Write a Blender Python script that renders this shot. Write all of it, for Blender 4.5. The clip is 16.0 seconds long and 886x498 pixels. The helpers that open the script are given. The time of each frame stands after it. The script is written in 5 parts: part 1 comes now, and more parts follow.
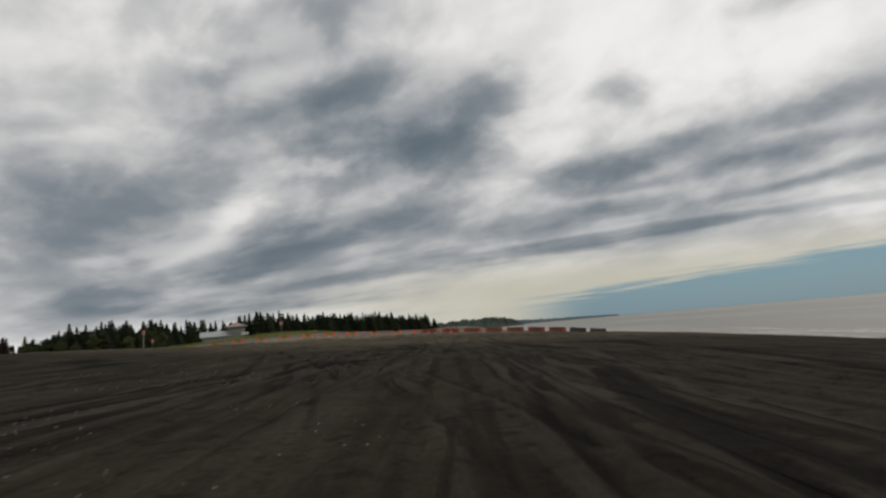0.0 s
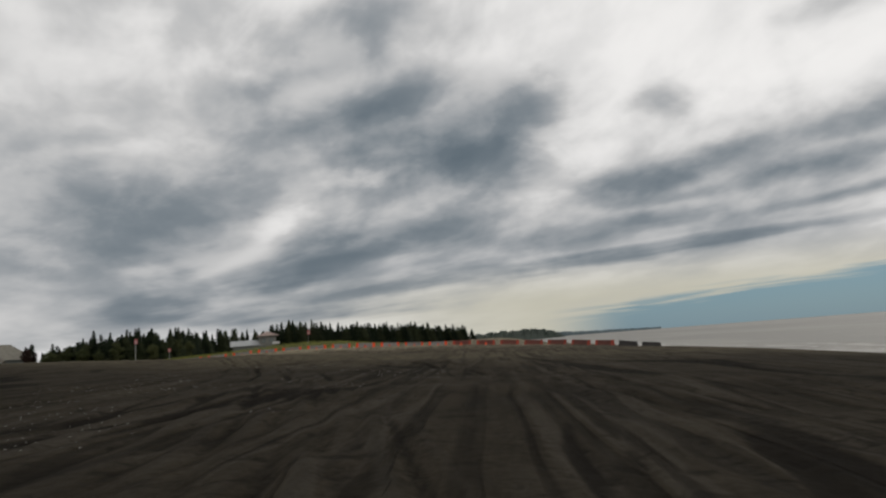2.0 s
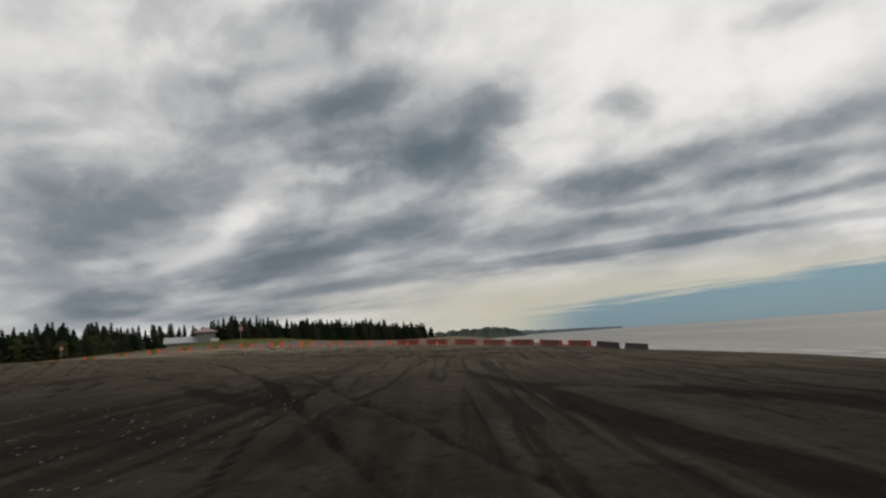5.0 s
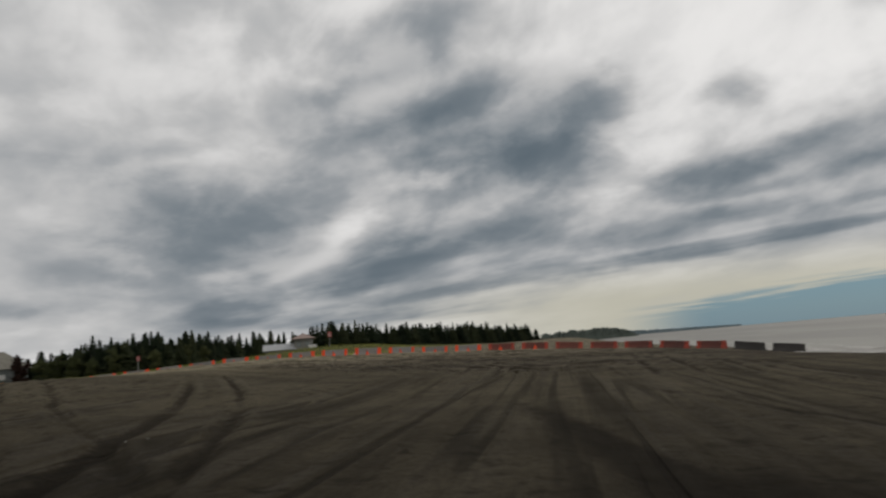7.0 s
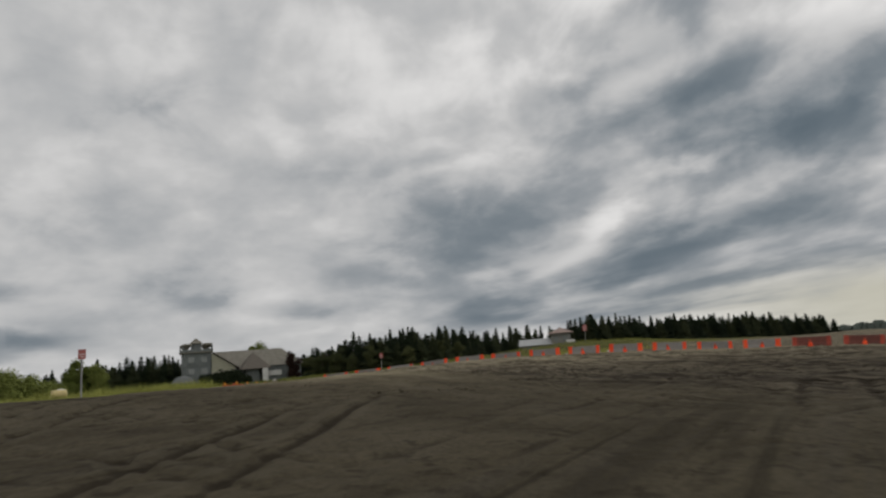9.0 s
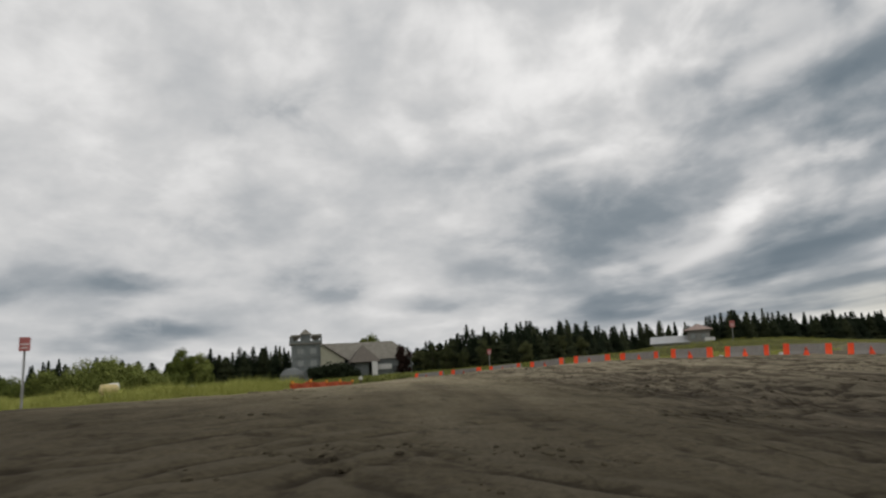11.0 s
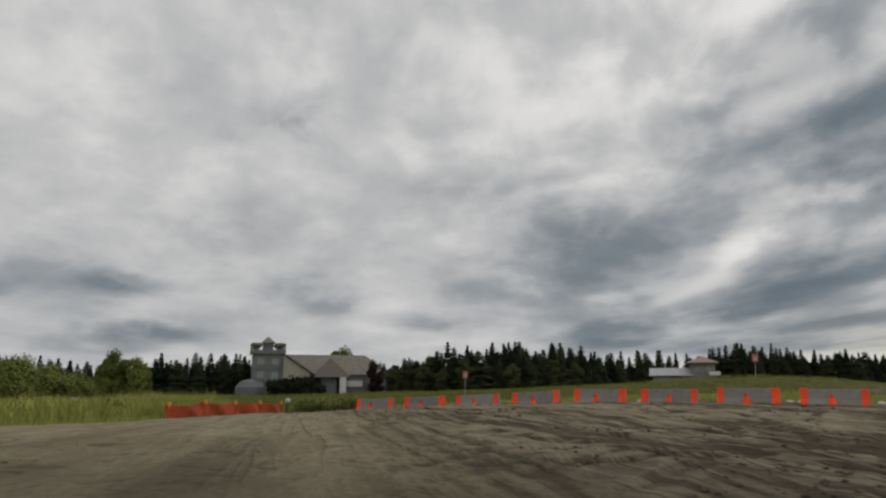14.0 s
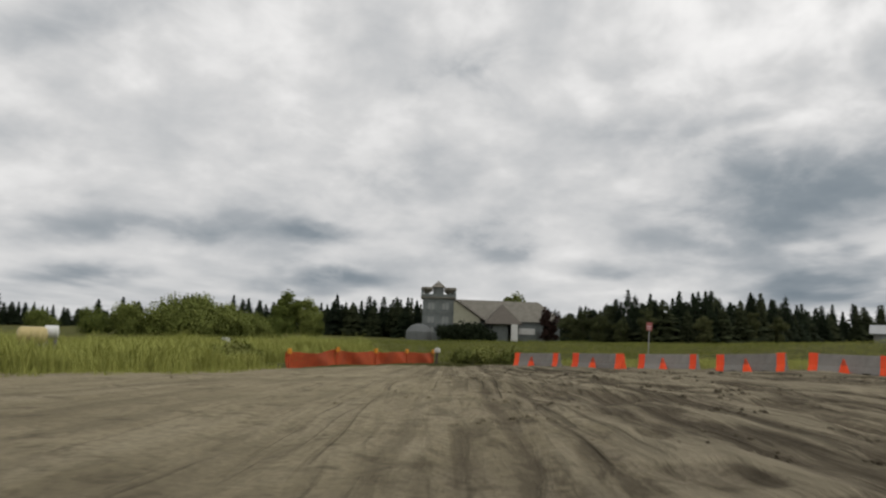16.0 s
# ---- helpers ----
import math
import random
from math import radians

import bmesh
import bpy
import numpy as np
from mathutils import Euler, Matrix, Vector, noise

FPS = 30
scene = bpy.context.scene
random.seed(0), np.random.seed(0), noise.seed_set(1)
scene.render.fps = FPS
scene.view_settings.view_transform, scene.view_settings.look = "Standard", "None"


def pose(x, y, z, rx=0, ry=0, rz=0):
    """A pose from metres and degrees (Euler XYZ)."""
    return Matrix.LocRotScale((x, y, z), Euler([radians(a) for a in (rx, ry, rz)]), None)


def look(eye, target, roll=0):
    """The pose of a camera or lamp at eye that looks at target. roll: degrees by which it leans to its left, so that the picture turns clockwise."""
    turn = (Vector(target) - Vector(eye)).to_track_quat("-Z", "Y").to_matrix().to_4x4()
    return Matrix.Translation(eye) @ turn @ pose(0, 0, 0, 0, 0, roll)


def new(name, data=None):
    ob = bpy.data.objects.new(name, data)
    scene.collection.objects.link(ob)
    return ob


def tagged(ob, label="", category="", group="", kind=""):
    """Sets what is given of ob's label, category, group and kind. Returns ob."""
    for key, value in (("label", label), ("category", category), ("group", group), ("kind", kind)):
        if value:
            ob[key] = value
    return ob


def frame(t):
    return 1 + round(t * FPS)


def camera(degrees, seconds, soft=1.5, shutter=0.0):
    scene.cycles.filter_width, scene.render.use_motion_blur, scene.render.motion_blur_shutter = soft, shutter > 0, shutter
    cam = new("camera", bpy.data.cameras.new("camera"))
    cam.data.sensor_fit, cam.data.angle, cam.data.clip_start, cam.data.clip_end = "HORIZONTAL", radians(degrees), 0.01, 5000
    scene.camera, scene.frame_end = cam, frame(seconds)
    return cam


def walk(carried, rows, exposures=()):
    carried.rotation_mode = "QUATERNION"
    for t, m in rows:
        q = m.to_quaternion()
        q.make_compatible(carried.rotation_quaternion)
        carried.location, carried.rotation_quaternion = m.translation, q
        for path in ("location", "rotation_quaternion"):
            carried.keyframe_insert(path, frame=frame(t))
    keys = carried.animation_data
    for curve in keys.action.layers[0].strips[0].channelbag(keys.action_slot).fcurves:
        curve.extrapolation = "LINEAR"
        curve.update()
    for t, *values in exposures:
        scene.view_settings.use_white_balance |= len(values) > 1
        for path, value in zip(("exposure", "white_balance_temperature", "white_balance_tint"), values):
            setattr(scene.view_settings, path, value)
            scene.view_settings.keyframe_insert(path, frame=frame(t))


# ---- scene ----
cam = camera(63.7, 16.0, soft=2.3, shutter=0.4)

# seconds, x, y, z, pitch up, lean, yaw to the left
PATH = [
    (0.0, 16.94, -91.48, 0.04, 6.47, -4.92, -0.39),
    (0.5, 17.25, -88.45, 0.05, 7.72, -4.62, -1.44),
    (1.0, 17.10, -85.86, 0.07, 7.27, -4.07, -2.23),
    (1.5, 17.44, -83.00, 0.08, 7.92, -4.27, 0.86),
    (2.0, 17.75, -80.02, 0.09, 7.59, -4.31, 2.73),
    (2.5, 17.70, -76.89, 0.11, 7.00, -3.64, 4.00),
    (3.0, 17.99, -73.52, 0.13, 6.84, -3.38, 1.86),
    (3.5, 18.03, -70.30, 0.15, 7.19, -3.81, 0.00),
    (3.7, 18.20, -69.00, 0.15, 6.75, -3.40, 0.00),
    (5.8, 20.00, -54.10, 0.19, 7.45, -4.60, 0.20),
    (6.0, 20.14, -52.73, 0.19, 7.26, -4.63, 1.43),
    (6.5, 20.22, -49.29, 0.21, 7.75, -4.43, 3.83),
    (7.0, 20.32, -45.61, 0.23, 8.07, -4.88, 8.19),
    (7.5, 19.93, -41.75, 0.28, 7.94, -4.86, 13.31),
    (8.0, 19.21, -37.81, 0.34, 8.31, -4.05, 18.72),
    (8.5, 18.40, -34.03, 0.41, 9.45, -3.54, 25.10),
    (9.0, 17.11, -30.37, 0.50, 9.38, -4.78, 28.97),
    (9.5, 15.62, -26.73, 0.59, 10.25, -3.62, 32.75),
    (10.0, 13.84, -23.16, 0.70, 8.73, -3.62, 37.27),
    (10.2, 13.15, -21.90, 0.74, 9.80, -3.50, 38.90),
    (12.3, 6.80, -10.40, 1.11, 8.90, -3.00, 38.80),
    (12.5, 6.12, -9.34, 1.15, 8.33, -1.82, 38.80),
    (13.0, 4.41, -6.64, 1.25, 8.96, -0.76, 38.23),
    (13.5, 2.90, -4.21, 1.34, 9.45, 0.53, 39.58),
    (14.0, 1.46, -2.17, 1.42, 11.15, -0.09, 38.65),
    (14.5, 0.00, 0.00, 1.50, 9.89, -2.25, 40.35),
    (15.0, -1.36, 1.90, 1.58, 9.61, -3.49, 44.69),
    (15.5, -2.89, 3.72, 1.66, 7.13, -2.36, 51.29),
    (16.0, -4.36, 5.20, 1.74, 6.74, 1.94, 52.95),
]
walk(cam, [(t, pose(x, y, z, 90 + p, 0, w) @ pose(0, 0, 0, 0, 0, r)) for t, x, y, z, p, r, w in PATH],
     [(0.0, -0.08), (6.0, -0.10), (7.0, -0.18), (8.0, -0.20), (8.5, -0.18), (9.0, -0.14), (9.5, -0.06), (10.0, 0.12), (13.0, 0.02), (14.5, -0.14), (15.5, 0.07), (16.0, 0.21)])

# ---- light ----
SUN_AZ, SUN_EL = -35.0, 42.0  # degrees to the left of +y, and up


def sky_world():
    """A broken grey cloud deck over a pale Nishita sky."""
    w = bpy.data.worlds.new("overcast_sky")
    scene.world = w
    w.use_nodes = True
    nt = w.node_tree
    nt.nodes.clear()
    N, L = nt.nodes, nt.links

    def link(value, socket):
        if isinstance(value, (int, float)):
            socket.default_value = value
        elif isinstance(value, (tuple, list)):
            socket.default_value = (*value, 1.0) if len(socket.default_value) == 4 and len(value) == 3 else value
        else:
            L.new(value, socket)

    def m(op, a, b=0.0, c=0.0, clamp=False):
        n = N.new("ShaderNodeMath")
        n.operation, n.use_clamp = op, clamp
        for v, s in zip((a, b, c), n.inputs):
            link(v, s)
        return n.outputs[0]

    def ramp(v, lo, hi, a=0.0, b=1.0):
        n = N.new("ShaderNodeMapRange")
        n.interpolation_type = "SMOOTHSTEP"
        for x, s in zip((v, lo, hi, a, b), n.inputs):
            link(x, s)
        return n.outputs[0]

    def mix(f, a, b):
        n = N.new("ShaderNodeMix")
        n.data_type = "RGBA"
        link(f, n.inputs[0]), link(a, n.inputs[6]), link(b, n.inputs[7])
        return n.outputs[2]

    def cloud_noise(v, scale, detail, rough, warp=0.0):
        n = N.new("ShaderNodeTexNoise")
        link(v, n.inputs["Vector"])
        n.inputs["Scale"].default_value, n.inputs["Detail"].default_value = scale, detail
        n.inputs["Roughness"].default_value, n.inputs["Distortion"].default_value = rough, warp
        return n.outputs

    co = N.new("ShaderNodeTexCoord")
    sep = N.new("ShaderNodeSeparateXYZ")
    L.new(co.outputs["Generated"], sep.inputs[0])
    x, y, z = sep.outputs
    deg = 180 / math.pi
    az = m("MULTIPLY", m("ARCTAN2", m("MULTIPLY", x, -1.0), y), deg)
    el = m("MULTIPLY", m("ARCSINE", z), deg)
    # the deck seen in perspective: places on a level sheet overhead
    up = m("ADD", m("MAXIMUM", z, 0.0), 0.07)
    flat = N.new("ShaderNodeCombineXYZ")
    L.new(m("DIVIDE", x, up), flat.inputs[0]), L.new(m("DIVIDE", y, up), flat.inputs[1])
    turn = N.new("ShaderNodeMapping")
    L.new(flat.outputs[0], turn.inputs[0])
    turn.vector_type = "TEXTURE"
    turn.inputs["Rotation"].default_value[2] = radians(142)
    turn.inputs["Scale"].default_value = (1.7, 0.8, 1.0)
    deck = turn.outputs[0]
    big = cloud_noise(deck, 0.5, 3, 0.45, 0.3)[0]
    puff = N.new("ShaderNodeMapping")
    L.new(co.outputs["Generated"], puff.inputs[0])
    puff.inputs["Scale"].default_value = (1.0, 1.0, 1.9)
    puff.inputs["Rotation"].default_value[1] = radians(4)
    low_down = m("MAXIMUM", ramp(el, 4.0, 13.0), m("MULTIPLY", ramp(az, 18.0, 36.0), ramp(el, 1.0, 5.0)))
    fine = mix(low_down, cloud_noise(deck, 1.5, 3.5, 0.5, 0.3)[0], cloud_noise(puff.outputs[0], 9.0, 5, 0.55, 0.3)[0])
    ragged = mix(low_down, cloud_noise(deck, 0.9, 2.5, 0.45)[1], cloud_noise(puff.outputs[0], 7.0, 4.2, 0.52)[1])
    # ragged edges for the single clouds
    angle = N.new("ShaderNodeCombineXYZ")
    L.new(az, angle.inputs[0]), L.new(el, angle.inputs[1])
    off = N.new("ShaderNodeVectorMath")
    off.operation = "MULTIPLY_ADD"
    L.new(ragged, off.inputs[0])
    off.inputs[1].default_value = (8.0, 2.8, 0.0)
    off.inputs[2].default_value = (-4.0, -1.4, 0.0)
    soft = N.new("ShaderNodeVectorMath")
    L.new(angle.outputs[0], soft.inputs[0]), L.new(off.outputs[0], soft.inputs[1])
    place = soft.outputs[0]

    def over(a, b):
        return m("SUBTRACT", m("ADD", a, b), m("MULTIPLY", a, b))

    # long wisps, level over the land and rising a little seaward, thinner near the horizon
    lift = m("MULTIPLY", m("LOGARITHM", m("ADD", 1.0, m("DIVIDE", m("MAXIMUM", el, 0.0), 9.0)), math.e), 14.0)
    lean = m("ADD", lift, m("MULTIPLY", m("MINIMUM", az, 20.0), 0.10))
    strand = N.new("ShaderNodeCombineXYZ")
    L.new(m("MULTIPLY", az, 0.125), strand.inputs[0]), L.new(m("MULTIPLY", lean, 0.34), strand.inputs[1])
    wisps = cloud_noise(strand.outputs[0], 1.0, 4.5, 0.52, 0.15)[0]

    def clouds(rows):
        total = None
        for a, e, ha, he, tilt, amount in rows:
            n = N.new("ShaderNodeMapping")
            n.vector_type = "TEXTURE"
            L.new(place, n.inputs[0])
            n.inputs["Location"].default_value = (a, e, 0)
            n.inputs["Rotation"].default_value[2] = radians(-tilt)
            n.inputs["Scale"].default_value = (ha * 1.6, he * 1.9, 1)
            d = N.new("ShaderNodeVectorMath")
            d.operation = "LENGTH"
            L.new(n.outputs[0], d.inputs[0])
            v = ramp(d.outputs["Value"], 1.18, -0.05, 0.0, amount)
            total = v if total is None else over(total, v)
        return total

    # azimuth, height, half width, half height, tilt, density
    ahead = clouds([
        (1.5, 14.6, 6.5, 2.2, 4, 0.62), (3.7, 16.7, 8.9, 2.6, 6, 0.30), (9.6, 19.2, 7.9, 1.1, 12, 0.42), (12.2, 22.4, 7.0, 1.2, 21, 0.38),
        (-3.4, 18.0, 2.8, 2.4, -5, 0.36), (4.2, 9.1, 7.3, 1.1, 2, 0.58), (12.8, 7.4, 6.7, 0.9, 8, 0.48), (15.9, 5.7, 4.7, 0.4, 6, 0.34),
        (25.0, 10.0, 7.6, 1.6, 4, 0.22), (20.7, 12.8, 4.6, 1.7, 11, 0.15), (29.8, 12.9, 4.0, 1.8, 2, 0.17), (26.6, 3.9, 3.4, 0.6, -2, 0.46),
        (25.1, 5.0, 2.3, 0.3, 1, 0.30), (9.3, 25.9, 5.2, 1.2, 14, 0.30), (23.1, 8.6, 6.9, 0.7, 3, 0.15)])
    seaward = clouds([
        (-15.5, 11.9, 6.2, 1.0, 7, 0.50), (-12.0, 11.2, 2.6, 1.1, 2, 0.34), (-27.1, 13.5, 6.3, 1.0, 4, 0.50), (-26.8, 10.8, 6.6, 0.6, 3, 0.44),
        (-27.2, 8.3, 5.5, 0.4, 5, 0.42), (-14.3, 8.2, 3.4, 0.5, -2, 0.42), (-15.6, 17.0, 2.1, 0.8, -9, 0.30), (-20.4, 6.1, 11.1, 0.3, 1, 0.36),
        (-9.7, 6.0, 8.6, 0.3, 1, 0.34), (4.0, 4.9, 9.1, 0.4, 4, 0.32), (-4.4, 7.6, 5.4, 0.5, 1, 0.30), (-16.6, 9.8, 4.9, 0.4, 1, 0.25),
        (10.3, 3.1, 7.1, 0.3, 1, 0.30), (-28.8, 21.2, 3.2, 0.8, -5, 0.22)])
    landward = clouds([
        (41.4, 5.5, 3.1, 0.6, 0, 0.34), (48.7, 7.3, 3.4, 0.9, 3, 0.27), (63.0, 7.3, 2.5, 0.6, -2, 0.51), (62.0, 4.3, 3.6, 0.5, 0, 0.62),
        (36.1, 20.8, 3.8, 0.8, 5, 0.10), (40.0, 16.4, 3.3, 0.8, -2, 0.13), (52.0, 20.5, 2.7, 2.3, 23, 0.14), (23.4, 13.6, 5.8, 2.7, 4, 0.11),
        (28.3, 10.4, 6.8, 2.0, -1, 0.15), (34.0, 7.4, 4.1, 0.6, -1, 0.19), (26.5, 5.1, 2.7, 0.4, -4, 0.32), (58.0, 12.5, 5.6, 1.6, 7, 0.10)])
    low_land = clouds([
        (74.1, 7.2, 7.9, 0.8, 4, 0.36), (80.0, 3.7, 3.7, 0.7, 2, 0.48), (64.9, 6.9, 2.7, 0.6, 3, 0.18), (62.9, 3.7, 4.0, 0.6, 2, 0.41),
        (51.3, 19.8, 3.7, 2.6, 20, 0.09), (32.5, 12.6, 6.6, 3.4, 5, 0.15), (47.5, 7.6, 3.6, 1.3, 9, 0.21), (40.5, 5.4, 2.4, 0.5, 1, 0.33),
        (82.9, 20.2, 5.5, 1.8, 23, 0.12), (84.3, 12.6, 4.2, 1.0, -2, 0.12), (58.8, 12.0, 9.2, 2.7, 7, 0.06)])
    gaps = clouds([
        (14.8, 10.8, 3.8, 1.1, 37, 0.75), (8.1, 13.2, 2.7, 0.7, 6, 0.60), (28.7, 16.0, 4.9, 0.5, 8, 0.45), (-21.4, 19.2, 11.2, 3.2, -3, 0.50),
        (-7.2, 13.7, 1.8, 2.0, 14, 0.50), (-8.3, 20.8, 7.2, 1.7, 2, 0.40), (10.1, 8.2, 2.7, 0.4, 8, 0.30), (-10.5, 14.9, 2.7, 1.3, 13, 0.40),
        (29.4, 7.2, 4.0, 0.9, -1, 0.40), (20.0, 6.8, 3.3, 0.5, 14, 0.40), (30.2, 22.8, 7.7, 1.8, 7, 0.15)])
    broad = clouds([(6.0, 15.5, 13.0, 5.5, 6, 0.24), (27.0, 11.0, 11.0, 4.5, 0, 0.18), (27.0, 6.5, 9.0, 2.5, 0, 0.22), (-24.0, 10.5, 12.0, 2.6, 5, 0.22), (66.0, 6.5, 16.0, 3.0, 0, 0.16),
                    (10.0, 6.0, 16.0, 2.2, 3, 0.26), (-16.0, 6.5, 14.0, 2.0, 3, 0.20), (20.0, 3.4, 13.0, 1.1, 0, 0.26)])
    heavy = over(ahead, seaward)
    deckish = m("ADD", m("MULTIPLY", ramp(big, 0.34, 0.68), 0.16), m("MULTIPLY", ramp(wisps, 0.34, 0.70), 0.50))
    # thin bright cloud high over the sea, an even grey sheet over the land
    thin = m("MULTIPLY", ramp(el, 12.0, 22.0), ramp(az, 8.0, -10.0, 0.0, 0.62))
    deckish = m("MULTIPLY", deckish, m("SUBTRACT", 0.44, m("MULTIPLY", thin, 0.40)))
    grain = m("ADD", m("MULTIPLY", fine, 0.6), m("MULTIPLY", wisps, 0.4))
    dark = m("ADD", m("MULTIPLY", over(heavy, broad), ramp(grain, 0.36, 0.62, 0.66, 1.14)), deckish)
    dark = m("MULTIPLY", dark, 0.92, clamp=True)
    dark = m("MULTIPLY", dark, m("SUBTRACT", 1.0, m("MULTIPLY", gaps, ramp(grain, 0.60, 0.42, 0.45, 1.0))))
    sheet = m("MULTIPLY", ramp(az, 18.0, 50.0, 0.0, 0.62), ramp(az, 130.0, 100.0))
    level = m("ADD", ramp(el, 2.0, 14.0, 0.30, 0.275), m("MULTIPLY", m("SUBTRACT", grain, 0.5), 0.60))
    dark = m("ADD", m("MULTIPLY", dark, m("SUBTRACT", 1.0, sheet)), m("MULTIPLY", sheet, level), clamp=True)
    dark = over(dark, m("MULTIPLY", over(landward, low_land), ramp(grain, 0.40, 0.60, 0.45, 1.05)))
    n = N.new("ShaderNodeValToRGB")
    r = n.color_ramp
    r.elements[0].position, r.elements[0].color = 0.0, (0.93, 0.915, 0.90, 1)
    r.elements[1].position, r.elements[1].color = 1.0, (0.115, 0.150, 0.180, 1)
    for p, c in ((0.2, (0.575, 0.575, 0.575)), (0.4, (0.345, 0.365, 0.385)), (0.6, (0.215, 0.247, 0.275)), (0.8, (0.150, 0.185, 0.215))):
        e = r.elements.new(p)
        e.color = (*c, 1)
    L.new(dark, n.inputs[0])
    deck_colour = n.outputs[0]
    # thin yellowish cloud low over the sea, and open blue under it
    low = m("MULTIPLY", ramp(el, 6.5, 2.5), ramp(az, 22.0, -6.0))
    warm = mix(m("MULTIPLY", low, ramp(dark, 0.6, 0.12, 0.2, 0.9)), deck_colour, (0.54, 0.52, 0.42))
    clear = m("MULTIPLY", ramp(m("ADD", el, m("MULTIPLY", ramp(fine, 0.3, 0.7), 0.75)), m("ADD", m("MULTIPLY", az, -0.075), 1.9), m("ADD", m("MULTIPLY", az, -0.075), 0.9)),
              ramp(az, -4.0, -12.0))
    behind = m("MULTIPLY", clear, m("MULTIPLY", ramp(az, -95.0, -60.0), 0.92))
    nishita = N.new("ShaderNodeTexSky")
    nishita.sky_type, nishita.sun_disc = "NISHITA", False
    nishita.sun_elevation, nishita.sun_rotation = radians(SUN_EL), radians(-SUN_AZ)
    blue = N.new("ShaderNodeVectorMath")
    blue.operation = "MULTIPLY"
    L.new(nishita.outputs[0], blue.inputs[0])
    blue.inputs[1].default_value = (0.010, 0.015, 0.019)
    hazy = N.new("ShaderNodeVectorMath")
    L.new(blue.outputs[0], hazy.inputs[0])
    hazy.inputs[1].default_value = (0.080, 0.155, 0.228)
    colour = mix(behind, warm, hazy.outputs[0])
    bg = N.new("ShaderNodeBackground")
    L.new(colour, bg.inputs[0])
    bg.inputs[1].default_value = 1.0
    out = N.new("ShaderNodeOutputWorld")
    L.new(bg.outputs[0], out.inputs[0])


sky_world()
sun_data = bpy.data.lights.new("sun", "SUN")
sun_data.energy, sun_data.angle, sun_data.color = 0.5, radians(25), (1.0, 0.96, 0.9)
sun = new("sun", sun_data)
sa, se = radians(SUN_AZ), radians(SUN_EL)
sun.matrix_world = look((0, 0, 60), (math.sin(sa) * math.cos(se), -math.cos(sa) * math.cos(se), 60 - math.sin(se)))
scene.view_settings.exposure = 0.0

# ---- materials ----


class Nodes:
    """A short way to write a node material."""

    def __init__(self, name, rough=0.8, metal=0.0, spec=0.3):
        self.mat = bpy.data.materials.new(name)
        self.mat.use_nodes = True
        self.t = self.mat.node_tree
        self.b = self.t.nodes["Principled BSDF"]
        self.b.inputs["Roughness"].default_value = rough
        self.b.inputs["Metallic"].default_value = metal
        self.b.inputs["Specular IOR Level"].default_value = spec
        self.co = self.t.nodes.new("ShaderNodeTexCoord")

    def set(self, socket, value):
        if isinstance(value, (int, float)):
            socket.default_value = value
        elif isinstance(value, (tuple, list)):
            socket.default_value = (*value, 1.0) if len(value) == 3 and len(socket.default_value) == 4 else value
        else:
            self.t.links.new(value, socket)

    def scaled(self, scale, space="Object", turn=0.0):
        n = self.t.nodes.new("ShaderNodeMapping")
        self.t.links.new(self.co.outputs[space], n.inputs[0])
        n.inputs["Scale"].default_value = scale
        n.inputs["Rotation"].default_value[2] = radians(turn)
        return n.outputs[0]

    def noise(self, scale, detail=4, rough=0.55, vector=None, warp=0.0):
        n = self.t.nodes.new("ShaderNodeTexNoise")
        self.set(n.inputs["Vector"], vector if vector is not None else self.co.outputs["Object"])
        for k, v in (("Scale", scale), ("Detail", detail), ("Roughness", rough), ("Distortion", warp)):
            n.inputs[k].default_value = v
        return n.outputs[0]

    def ramp(self, v, lo, hi, a=0.0, b=1.0):
        n = self.t.nodes.new("ShaderNodeMapRange")
        n.interpolation_type = "SMOOTHSTEP"
        for x, s in zip((v, lo, hi, a, b), n.inputs):
            self.set(s, x)
        return n.outputs[0]

    def math(self, op, a, b=0.0, clamp=False):
        n = self.t.nodes.new("ShaderNodeMath")
        n.operation, n.use_clamp = op, clamp
        self.set(n.inputs[0], a), self.set(n.inputs[1], b)
        return n.outputs[0]

    def mix(self, f, a, b):
        n = self.t.nodes.new("ShaderNodeMix")
        n.data_type = "RGBA"
        self.set(n.inputs[0], f), self.set(n.inputs[6], a), self.set(n.inputs[7], b)
        return n.outputs[2]

    def random(self):
        return self.t.nodes.new("ShaderNodeObjectInfo").outputs["Random"]

    def island(self):
        return self.t.nodes.new("ShaderNodeNewGeometry").outputs["Random Per Island"]

    def bump(self, height, strength, distance=0.02):
        n = self.t.nodes.new("ShaderNodeBump")
        n.inputs["Strength"].default_value, n.inputs["Distance"].default_value = strength, distance
        self.set(n.inputs["Height"], height)
        self.t.links.new(n.outputs[0], self.b.inputs["Normal"])

    def colour(self, v):
        self.set(self.b.inputs["Base Color"], v)
        return self.mat


